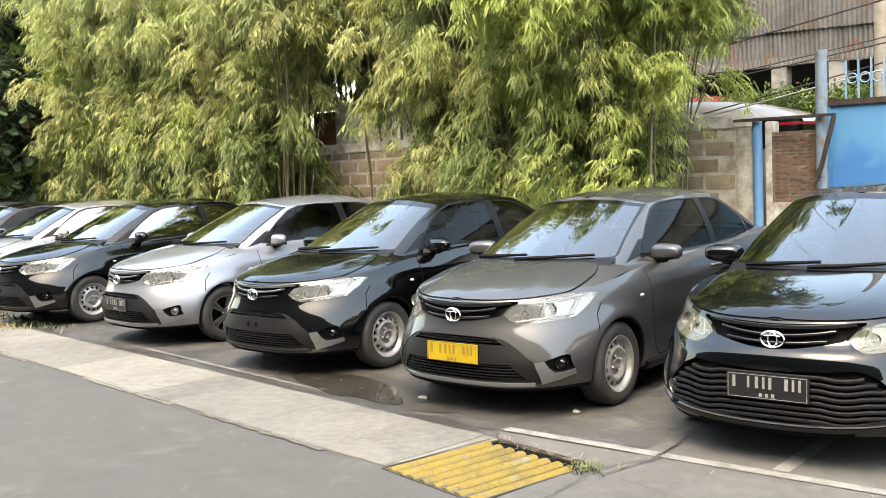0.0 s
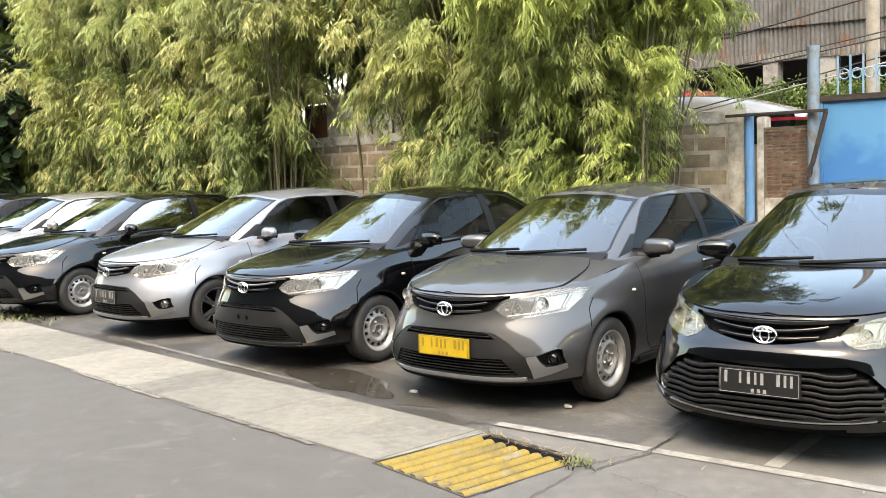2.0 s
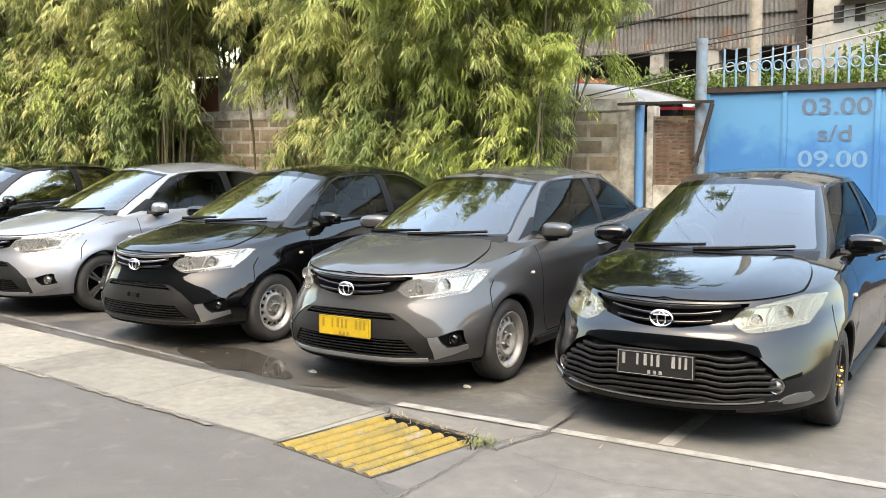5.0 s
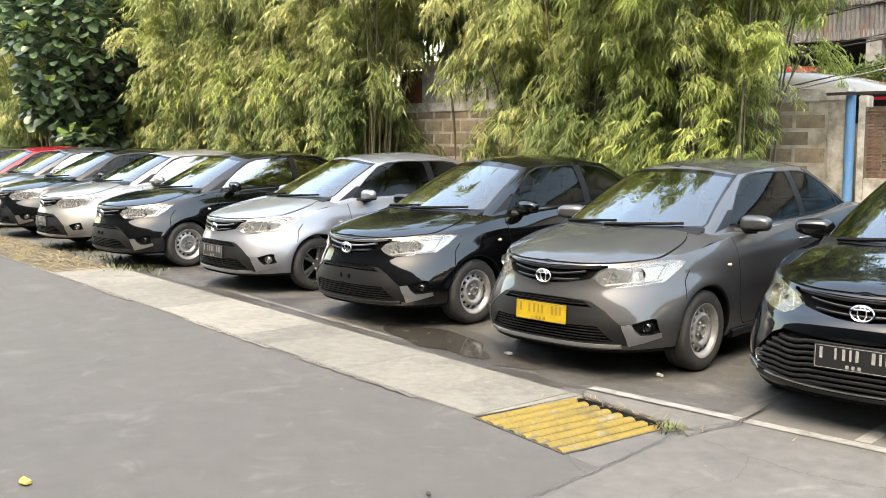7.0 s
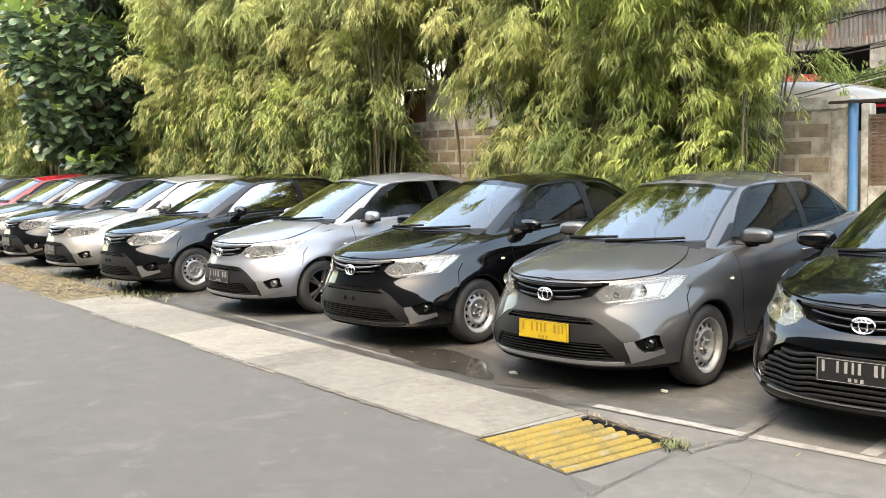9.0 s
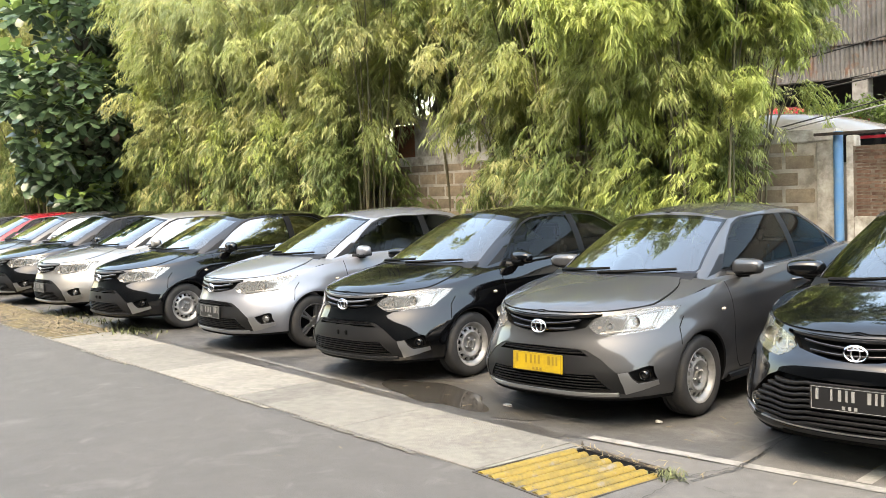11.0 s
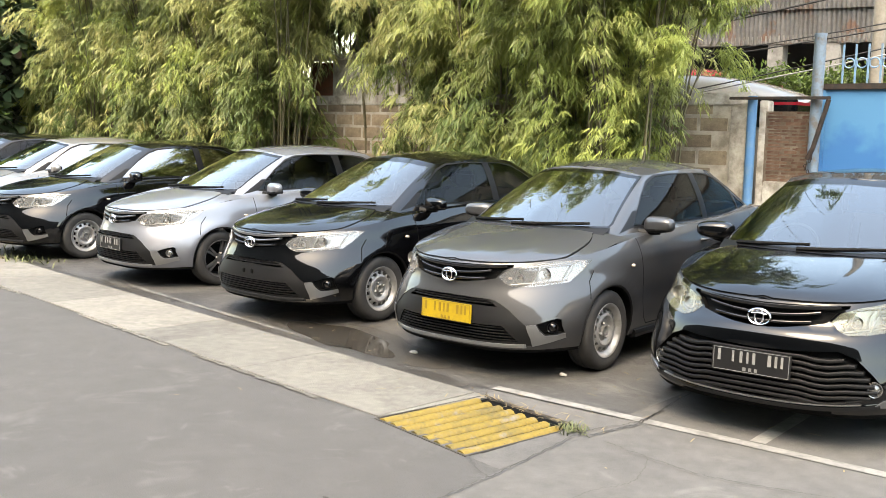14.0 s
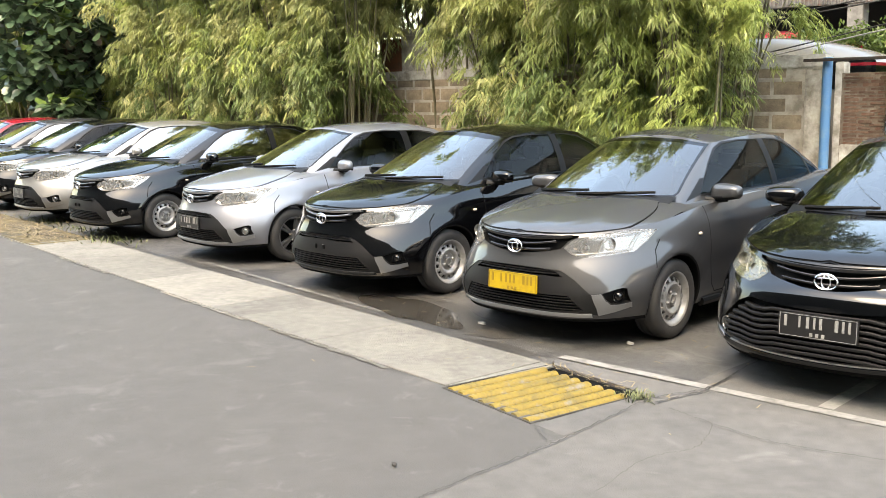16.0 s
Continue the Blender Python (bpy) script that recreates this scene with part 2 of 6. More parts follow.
STRAW = mat("dry_straw", (0.27, 0.21, 0.11), 0.8, island=0.35)
GRASS = mat("weed_green", (0.13, 0.15, 0.05), 0.7, island=0.4)
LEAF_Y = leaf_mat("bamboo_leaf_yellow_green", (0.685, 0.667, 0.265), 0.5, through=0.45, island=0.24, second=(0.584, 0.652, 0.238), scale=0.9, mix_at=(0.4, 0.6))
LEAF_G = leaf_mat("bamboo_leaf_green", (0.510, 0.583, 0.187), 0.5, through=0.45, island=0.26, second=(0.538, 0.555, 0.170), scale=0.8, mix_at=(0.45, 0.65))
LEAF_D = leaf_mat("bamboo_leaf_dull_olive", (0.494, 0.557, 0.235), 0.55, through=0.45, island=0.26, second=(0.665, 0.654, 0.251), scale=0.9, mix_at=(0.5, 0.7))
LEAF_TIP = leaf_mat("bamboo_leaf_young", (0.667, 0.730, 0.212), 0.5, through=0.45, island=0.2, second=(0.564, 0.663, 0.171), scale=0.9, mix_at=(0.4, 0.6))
LEAF_DEEP = leaf_mat("bamboo_leaf_deep_green", (0.317, 0.411, 0.130), 0.45, through=0.45, island=0.28, second=(0.499, 0.515, 0.164), scale=1.1, mix_at=(0.5, 0.65))
CULM = mat("bamboo_culm", (0.21, 0.185, 0.095), 0.55, second=(0.10, 0.09, 0.045), scale=6, mix_at=(0.4, 0.7))
FIG_LEAF = leaf_mat("fig_leaf", (0.105, 0.168, 0.085), 0.28, through=0.25, island=0.5)
FIG_NEW = leaf_mat("fig_young_leaf", (0.27, 0.39, 0.10), 0.35, island=0.35)
BARK = mat("bark", (0.12, 0.1, 0.08), 0.9, vary=0.3, scale=12, bump=0.5, bump_scale=40)
BLOCK = mat("weathered_block", (0.443, 0.353, 0.246), 0.9, per_object=0.22, second=(0.239, 0.186, 0.131), scale=5, mix_at=(0.4, 0.7), vary=0.15, bump=0.4, bump_scale=70)
MORTAR = mat("mortar", (0.690, 0.631, 0.531), 0.95, second=(0.331, 0.293, 0.239), scale=4, mix_at=(0.45, 0.7), bump=0.4, bump_scale=60)
PLASTER = mat("stained_plaster", (0.739, 0.699, 0.618), 0.9, second=(0.336, 0.302, 0.249), scale=3.5, mix_at=(0.45, 0.65), vary=0.15, bump=0.5, bump_scale=30)
BRICK = mat("old_red_brick", (0.175, 0.088, 0.055), 0.92, second=(0.24, 0.17, 0.12), scale=9, mix_at=(0.48, 0.68), per_object=0.25, bump=0.8, bump_scale=60)
PIPE_BLUE = mat("blue_pipe_paint", (0.11, 0.30, 0.58), 0.5, second=(0.2, 0.36, 0.52), scale=6, mix_at=(0.5, 0.7))
GATE_BLUE = mat("chalky_blue_gate_paint", (0.21, 0.46, 0.80), 0.55, second=(0.09, 0.30, 0.72), scale=2.4, mix_at=(0.52, 0.6), vary=0.08)
gt = GATE_BLUE.node_tree                                   # the old deeper coat shows in the lower half
tcn, sep, nz, add, rmp, mx2 = (gt.nodes.new(k) for k in ("ShaderNodeTexCoord", "ShaderNodeSeparateXYZ", "ShaderNodeTexNoise", "ShaderNodeMath", "ShaderNodeMapRange", "ShaderNodeMix"))
nz.inputs["Scale"].default_value, nz.inputs["Detail"].default_value = 3.5, 8
gt.links.new(tcn.outputs["Object"], sep.inputs[0])
gt.links.new(tcn.outputs["Object"], nz.inputs["Vector"])
add.operation = "MULTIPLY_ADD"
add.inputs[1].default_value = 1.1
gt.links.new(nz.outputs["Fac"], add.inputs[0])
gt.links.new(sep.outputs["Z"], add.inputs[2])
rmp.inputs["From Min"].default_value, rmp.inputs["From Max"].default_value = 2.05, 2.35
gt.links.new(add.outputs[0], rmp.inputs["Value"])
mx2.data_type = "RGBA"
mx2.inputs["A"].default_value, mx2.inputs["B"].default_value = (0.017, 0.10, 0.255, 1), (0.045, 0.158, 0.295, 1)
gt.links.new(rmp.outputs["Result"], mx2.inputs["Factor"])
gt.links.new(mx2.outputs["Result"], gt.nodes["Principled BSDF"].inputs["Base Color"])
BAR_BLUE = mat("pale_blue_bar_paint", (0.22, 0.40, 0.60), 0.55, second=(0.3, 0.36, 0.42), scale=9, mix_at=(0.5, 0.7))
JOINT = mat("crumbled_lime_mortar", (0.20, 0.155, 0.115), 0.95, second=(0.32, 0.27, 0.21), scale=5, mix_at=(0.52, 0.66), vary=0.2, bump=0.6, bump_scale=45)
RUST = mat("rusty_steel", (0.022, 0.016, 0.013), 0.85, second=(0.045, 0.025, 0.016), scale=14, mix_at=(0.45, 0.6), vary=0.2)
LETTER = mat("faded_grey_lettering", (0.095, 0.15, 0.23), 0.7, second=(0.10, 0.22, 0.40), scale=12, mix_at=(0.5, 0.7))
LETTER_PALE = mat("pale_worn_lettering", (0.17, 0.33, 0.52), 0.7, second=(0.09, 0.28, 0.56), scale=14, mix_at=(0.5, 0.66))
TIN = mat("weathered_corrugated_tin", (0.165, 0.158, 0.15), 0.75, 0.1, second=(0.19, 0.105, 0.07), scale=1.7, mix_at=(0.55, 0.62), vary=0.2, stains=(((0.09, 0.082, 0.075), 0.9, 0.5, 0.66, 0.75), ((0.30, 0.285, 0.265), 1.7, 0.58, 0.7, 0.5)))
PILLAR = mat("raw_concrete", (0.34, 0.325, 0.30), 0.9, second=(0.22, 0.205, 0.185), scale=3, vary=0.1)
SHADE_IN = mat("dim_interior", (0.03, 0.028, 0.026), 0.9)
WHITEWASH = mat("dirty_white_render", (0.46, 0.45, 0.42), 0.9, second=(0.28, 0.26, 0.235), scale=1.5, mix_at=(0.5, 0.7), vary=0.08)
POLE = mat("pale_utility_pole", (0.38, 0.34, 0.28), 0.85, second=(0.26, 0.23, 0.195), scale=3, vary=0.1)
CABLE = mat("black_cable", (0.015, 0.015, 0.016), 0.6)
CABLE_W = mat("white_cable", (0.42, 0.41, 0.39), 0.6)
POST_BLUE = mat("faded_grey_blue_post_paint", (0.22, 0.31, 0.41), 0.6, second=(0.2, 0.195, 0.19), scale=7, mix_at=(0.48, 0.62), vary=0.12)
HEDGE = leaf_mat("hedge_leaf", (0.14, 0.21, 0.04), 0.5, island=0.5)
CLOSING = mat("dull_render", (0.10, 0.098, 0.09), 0.9, second=(0.16, 0.155, 0.14), scale=0.5, vary=0.15, bump=0.3, bump_scale=20)
EARTH = mat("soil_and_litter", (0.1, 0.085, 0.06), 0.95, second=(0.18, 0.15, 0.1), scale=3, vary=0.2, bump=0.5, bump_scale=30)
ROOF_OLD = mat("old_whitish_roof_sheet", (0.45, 0.42, 0.39), 0.85, second=(0.28, 0.24, 0.21), scale=1.4, mix_at=(0.48, 0.66), vary=0.15)
LITTER = mat("pale_litter", (0.6, 0.59, 0.55), 0.8)
LITTER_O = mat("orange_litter", (0.75, 0.45, 0.08), 0.7)


# ---- mesh helpers ----
def link_mesh(name, bm, material, smooth=0.0):
    me = bpy.data.meshes.new(name)
    bm.to_mesh(me)
    bm.free()
    for one in material if isinstance(material, (list, tuple)) else [material]:
        me.materials.append(one)
    if smooth:
        me.shade_smooth()
        me.set_sharp_from_angle(angle=radians(smooth))
    return me


def part(name, bm, material, parent=None, label="", smooth=0.0):
    """One bmesh as one mesh object under a thing or a part."""
    ob = new(name, link_mesh(name, bm, material, smooth))
    ob.parent = parent
    return tagged(ob, label)


def thing(name, label, category, group="", kind="", m=None):
    ob = tagged(new(name), label, category, group, kind)
    ob.empty_display_size = 0.2
    if m is not None:
        ob.matrix_basis = m
    return ob


def box(bm, x0, x1, y0, y1, z0, z1, bevel=0.0, m=None):
    r = bmesh.ops.create_cube(bm, size=1.0)
    mm = Matrix.Translation(((x0 + x1) / 2, (y0 + y1) / 2, (z0 + z1) / 2)) @ Matrix.Diagonal((x1 - x0, y1 - y0, z1 - z0, 1))
    vs = r["verts"]
    bmesh.ops.transform(bm, matrix=mm, verts=vs)
    if bevel:
        es = list({e for v in vs for e in v.link_edges})
        vs = list({v for f in bmesh.ops.bevel(bm, geom=es, offset=bevel, segments=2, affect="EDGES")["faces"] for v in f.verts} | {v for v in vs if v.is_valid})
    if m is not None:
        bmesh.ops.transform(bm, matrix=m, verts=[v for v in vs if v.is_valid])
    return vs


def a_box(*args, **kw):
    bm = bmesh.new()
    box(bm, *args, **kw)
    return bm


def tube(bm, pts, r, sides=8, r_end=None):
    """A round tube along a line of points, tapering to r_end."""
    pts = [Vector(p) for p in pts]
    rings = []
    for i, p in enumerate(pts):
        d = (pts[min(i + 1, len(pts) - 1)] - pts[max(i - 1, 0)]).normalized()
        a = d.cross(Vector((0, 0, 1)) if abs(d.z) < 0.9 else Vector((1, 0, 0))).normalized()
        b = d.cross(a)
        rr = r if r_end is None else r + (r_end - r) * i / (len(pts) - 1)
        rings.append([bm.verts.new(p + a * rr * math.cos(2 * math.pi * k / sides) + b * rr * math.sin(2 * math.pi * k / sides)) for k in range(sides)])
    for A, B in zip(rings, rings[1:]):
        for k in range(sides):
            bm.faces.new((A[k], A[(k + 1) % sides], B[(k + 1) % sides], B[k]))
    bm.faces.new(rings[0][::-1]), bm.faces.new(rings[-1])
    return bm


def lathe(bm, profile, n=32, axis="x", closed=False):
    """Turn a profile of (radius, along) round the axis."""
    rings = []
    for k in range(n):
        c, s = math.cos(2 * math.pi * k / n), math.sin(2 * math.pi * k / n)
        rings.append([bm.verts.new((a, r * c, r * s) if axis == "x" else (r * c, a, r * s) if axis == "y" else (r * c, r * s, a)) for r, a in profile])
    m = len(profile)
    for k in range(n):
        A, B = rings[k], rings[(k + 1) % n]
        for j in range(m if closed else m - 1):
            bm.faces.new((A[j], A[(j + 1) % m], B[(j + 1) % m], B[j]))
    return bm


def poly_prism(bm, pts, z0, z1):
    lo = [bm.verts.new((x, y, z0)) for x, y in pts]
    hi = [bm.verts.new((x, y, z1)) for x, y in pts]
    bm.faces.new(lo[::-1]), bm.faces.new(hi)
    n = len(pts)
    for i in range(n):
        bm.faces.new((lo[i], lo[(i + 1) % n], hi[(i + 1) % n], hi[i]))
    return bm


def spline(pts, n):
    """Catmull-Rom curve through the points, n steps to a span."""
    P = [Vector(p) for p in pts]
    out = []
    for i in range(len(P) - 1):
        a, b, c, d = P[max(i - 1, 0)], P[i], P[i + 1], P[min(i + 2, len(P) - 1)]
        for k in range(n):
            t = k / n
            out.append(0.5 * (2 * b + (c - a) * t + (2 * a - 5 * b + 4 * c - d) * t * t + (3 * b - a - 3 * c + d) * t ** 3))
    return out + [P[-1]]


def curve_at(table, x):
    """Smooth value at x from a short table of (x, value)."""
    xs, vs = [a for a, _ in table], [b for _, b in table]
    if x <= xs[0]:
        return vs[0]
    if x >= xs[-1]:
        return vs[-1]
    i = max(k for k in range(len(xs) - 1) if xs[k] <= x)
    h = xs[i + 1] - xs[i]
    t = (x - xs[i]) / h
    d = [(vs[min(k + 1, len(vs) - 1)] - vs[max(k - 1, 0)]) / (xs[min(k + 1, len(xs) - 1)] - xs[max(k - 1, 0)]) for k in (i, i + 1)]
    return (2 * t ** 3 - 3 * t * t + 1) * vs[i] + (t ** 3 - 2 * t * t + t) * h * d[0] + (3 * t * t - 2 * t ** 3) * vs[i + 1] + (t ** 3 - t * t) * h * d[1]


def inside(p, poly):
    x, y = p
    hit = False
    for (x0, y0), (x1, y1) in zip(poly, poly[1:] + poly[:1]):
        if (y0 > y) != (y1 > y) and x < (x1 - x0) * (y - y0) / (y1 - y0) + x0:
            hit = not hit
    return hit


def cut_region(bm, poly, axes, test):
    """Cut the mesh along a polygon seen along one axis; return the faces inside it that pass the test."""
    i, j = axes
    k = 3 - i - j
    n = len(poly)
    lo = [min(p[c] for p in poly) - 0.002 for c in (0, 1)]
    hi = [max(p[c] for p in poly) + 0.002 for c in (0, 1)]

    def near(f):
        if not test(f):
            return False
        a, b = [v.co[i] for v in f.verts], [v.co[j] for v in f.verts]
        return max(a) > lo[0] and min(a) < hi[0] and max(b) > lo[1] and min(b) < hi[1]
    for q in range(n):
        a, b = poly[q], poly[(q + 1) % n]
        co, no = Vector((0, 0, 0)), Vector((0, 0, 0))
        co[i], co[j] = a
        no[i], no[j] = b[1] - a[1], a[0] - b[0]
        if no.length < 1e-6:
            continue
        lo_e = [min(a[c], b[c]) - 0.02 for c in (0, 1)]
        hi_e = [max(a[c], b[c]) + 0.02 for c in (0, 1)]
        fs = [f for f in bm.faces if near(f) and max(v.co[i] for v in f.verts) > lo_e[0] and min(v.co[i] for v in f.verts) < hi_e[0]
              and max(v.co[j] for v in f.verts) > lo_e[1] and min(v.co[j] for v in f.verts) < hi_e[1]]
        geom = list({e for f in fs for e in f.edges} | {v for f in fs for v in f.verts}) + fs
        bmesh.ops.bisect_plane(bm, geom=geom, plane_co=co, plane_no=no.normalized(), dist=1e-5)
    out = []
    for f in bm.faces:
        if test(f):
            c = f.calc_center_median()
            if inside((c[i], c[j]), poly):
                out.append(f)
    return out


def take(bm, faces, shift=(0, 0, 0), inward=0.0, keep=False):
    """Lift faces out of a mesh into a mesh of their own, moved by shift and sunk along their normals."""
    out = bmesh.new()
    made = {}
    normals = {}
    for f in faces:
        for v in f.verts:
            normals.setdefault(v, Vector())
            normals[v] += f.normal
    for f in faces:
        for v in f.verts:
            if v not in made:
                made[v] = out.verts.new(v.co + Vector(shift) - normals[v].normalized() * inward)
        out.faces.new([made[v] for v in f.verts])
    if not keep:
        bmesh.ops.delete(bm, geom=list(faces), context="FACES")
    return out


def thicken(bm, depth):
    """Give an open sheet walls going inward, so that it has an edge to see."""
    border = [e for e in bm.edges if e.is_boundary]
    bm.normal_update()
    made = {}
    for e in border:
        for v in e.verts:
            if v not in made:
                n = Vector()
                for f in v.link_faces:
                    n += f.normal
                made[v] = bm.verts.new(v.co - n.normalized() * depth)
    for e in border:
        f = e.link_loops[0]
        a, b = f.vert, f.link_loop_next.vert
        bm.faces.new((b, a, made[a], made[b]))
    return bm


# ---- the sedan: nose at y = 0, tail at y = 4.41, its left side at +x ----
AXLE_F, AXLE_R, TYRE_R, TRACK = 0.871, 3.42, 0.291, 0.737
BELT = ((0.12, 0.785), (0.3, 0.799), (0.5, 0.823), (0.72, 0.848), (1.05, 0.897), (1.25, 0.918), (2.0, 0.955), (3.0, 0.985), (3.8, 1.03), (4.41, 1.0))
KEEL = ((0.0, 0.185), (0.5, 0.2), (1.4, 0.205), (3.0, 0.205), (4.41, 0.27))
WIDE = ((0.0, 0.80), (0.12, 0.825), (0.35, 0.848), (0.6, 0.856), (0.8, 0.845), (0.93, 0.815), (1.0, 0.785))
NOSE_PLAIN = ((0.0, 0.11), (0.1, 0.075), (0.3, 0.052), (0.5, 0.06), (0.62, 0.075), (0.75, 0.095), (0.87, 0.1), (0.95, 0.105), (1.0, 0.12))
NOSE_SPORT = ((0.0, 0.055), (0.1, 0.012), (0.3, -0.012), (0.5, -0.004), (0.62, 0.0), (0.71, 0.008), (0.76, 0.03), (0.81, 0.08), (0.87, 0.098), (0.95, 0.105), (1.0, 0.12))
NOSE = {"now": NOSE_PLAIN}
SWEEP = ((0.0, 0.70), (0.3, 0.74), (0.55, 0.86), (0.8, 1.02), (1.0, 0.95))
POWER = ((0.0, 3.1), (0.3, 3.1), (0.5, 2.8), (0.65, 2.65), (0.8, 2.5), (1.0, 2.4))
TAIL = ((0.0, 0.10), (0.3, 0.0), (0.7, 0.03), (1.0, 0.14))


def half_width(v, y):
    """Half width of the body skin at height share v, y metres behind the nose."""
    w, yf, sweep = curve_at(WIDE, v), curve_at(NOSE["now"], v), curve_at(SWEEP, v)
    if y < yf + sweep:
        c = max(-1, min(1, 1 - (y - yf) / sweep))
        return max(0.02, w * max(0, 1 - c * c) ** (1 / curve_at(POWER, v)))
    return w - 0.03 * max(0, (y - 2.6) / 1.3) ** 2


def relief(y, z):
    """Swelling of the wings round the wheels and the hollow of the doors."""
    out = 0.0
    for ay in (AXLE_F, AXLE_R):
        out += 0.011 * math.exp(-((math.hypot(y - ay, z - 0.298) - 0.35) / 0.05) ** 2)
    door = max(0, min(1, (y - 1.25) / 0.2)) * max(0, min(1, (3.15 - y) / 0.2))
    return out + door * (0.007 * math.exp(-((z - 0.80) / 0.035) ** 2) - 0.016 * math.exp(-((z - 0.46) / 0.11) ** 2))


def skin_point(u, v):
    """Lower body skin. u: 0 front middle, 1 front corner's end, 2 rear corner's start, 3 rear middle. v: 0 sill to 1 belt."""
    w, yf, sweep, yr = curve_at(WIDE, v), curve_at(NOSE["now"], v), curve_at(SWEEP, v), 4.41 - curve_at(TAIL, v)
    y1, y2 = yf + sweep, yr - 0.55
    if u <= 1:
        q = math.sin(u * math.pi / 2)
        x, y = w * q, yf + sweep * (1 - math.sqrt(max(0, 1 - q ** curve_at(POWER, v))))
    elif u <= 2:
        x, y = w, y1 + (y2 - y1) * (u - 1)
        x -= 0.03 * max(0, (y - 2.6) / 1.3) ** 2
    else:
        a = (u - 2) * math.pi / 2
        x, y = (w - 0.03 * max(0, (y2 - 2.6) / 1.3) ** 2) * math.cos(a), y2 + 0.55 * math.sin(a)
    z0, z1 = curve_at(KEEL, y), curve_at(BELT, y)
    z = z0 + (z1 - z0) * v
    return Vector((x + (relief(y, z) * min(1, x / 0.6) if u < 2.3 and v < 1 else 0), y, z))


def belt_half_width(y):
    """Half width of the body's top edge at y."""
    y2 = 4.41 - curve_at(TAIL, 1.0) - 0.55
    if y > y2:
        return max(0.02, half_width(1.0, y2) * math.sqrt(max(0, 1 - ((y - y2) / 0.55) ** 2)))
    return half_width(1.0, y)


def cowl_y(x):
    return 0.945 + 0.22 * (abs(x) / 0.7) ** 2


def hood_z(x, y):
    edge, w = curve_at(BELT, y), belt_half_width(y)
    mid = 0.79 + 0.192 * (max(0, y - 0.115) / 0.87) ** 0.64
    t = min(1, abs(x) / w)
    ridge = 0.006 * math.exp(-((abs(x) - 0.36 - 0.1 * y) / 0.09) ** 2) * min(1, max(0, (y - 0.3) / 0.4))
    return edge + (mid - edge) * (1 - t ** 2.8) + ridge * (1 - t ** 4)


def mirror_faces(bm):
    geom = bm.verts[:] + bm.edges[:] + bm.faces[:]
    bmesh.ops.mirror(bm, geom=geom, matrix=Matrix(), merge_dist=1e-4, axis="X")
    bmesh.ops.recalc_face_normals(bm, faces=bm.faces[:])
    return bm


def lower_shell():
    bm = bmesh.new()
    us = [i / 26 for i in range(26)] + [1 + i / 30 for i in range(30)] + [2 + i / 10 for i in range(11)]
    nv = 26
    grid = [[bm.verts.new(skin_point(u, j / nv)) for j in range(nv + 1)] for u in us]
    for A, B in zip(grid, grid[1:]):
        for j in range(nv):
            bm.faces.new((A[j], B[j], B[j + 1], A[j + 1]))
    for A in (grid[0], grid[-1]):
        for v in A:
            v.co.x = 0
    return mirror_faces(bm)


def hood_shell():
    bm = bmesh.new()
    nx, ny = 22, 18
    grid = []
    yf, sweep, w, power = curve_at(NOSE["now"], 1.0), curve_at(SWEEP, 1.0), curve_at(WIDE, 1.0), curve_at(POWER, 1.0)
    for i in range(nx + 1):
        x = 0.772 * math.sin(i / nx * math.pi / 2)
        y0 = yf + sweep * (1 - math.sqrt(max(0, 1 - (x / w) ** power)))
        y1 = max(cowl_y(x) + 0.02, y0 + 0.02)
        grid.append([bm.verts.new((x, y, hood_z(x, y))) for y in (y0 + (y1 - y0) * j / ny for j in range(ny + 1))])
    for A, B in zip(grid, grid[1:]):
        for j in range(ny):
            bm.faces.new((A[j], B[j], B[j + 1], A[j + 1]))
    mirror_faces(bm)
    for f in bm.faces:
        if f.normal.z < 0:
            f.normal_flip()
    return bm


def shoulder_shell():
    """Ledge between the body's top edge and the glass, and the boot lid behind."""
    bm = bmesh.new()
    ys = [1.05 + 0.1 * i for i in range(27)]
    for s in (1, -1):
        rise = lambda y: min(1.0, (y - 1.05) / 0.25)                # the ledge grows out of the wing
        rows = [(bm.verts.new((s * belt_half_width(y), y, curve_at(BELT, y))), bm.verts.new((s * (belt_half_width(y) - 0.02), y, curve_at(BELT, y) + 0.012 * rise(y))), bm.verts.new((s * 0.62, y, curve_at(BELT, y) + 0.02 * rise(y)))) for y in ys]
        for A, B in zip(rows, rows[1:]):
            for j in (0, 1):
                bm.faces.new((A[j], B[j], B[j + 1], A[j + 1]))
    ys = [3.62 + (4.265 - 3.62) * i / 10 for i in range(11)]
    rows = [[bm.verts.new((belt_half_width(y) * a, y, curve_at(BELT, y) + 0.03 * (1 - a * a))) for a in (-1, -0.75, -0.4, 0, 0.4, 0.75, 1)] for y in ys]
    for A, B in zip(rows, rows[1:]):
        for j in range(6):
            bm.faces.new((A[j], A[j + 1], B[j + 1], B[j]))
    bm.normal_update()
    for f in bm.faces:
        if f.normal.z < 0:
            f.normal_flip()
    return bm


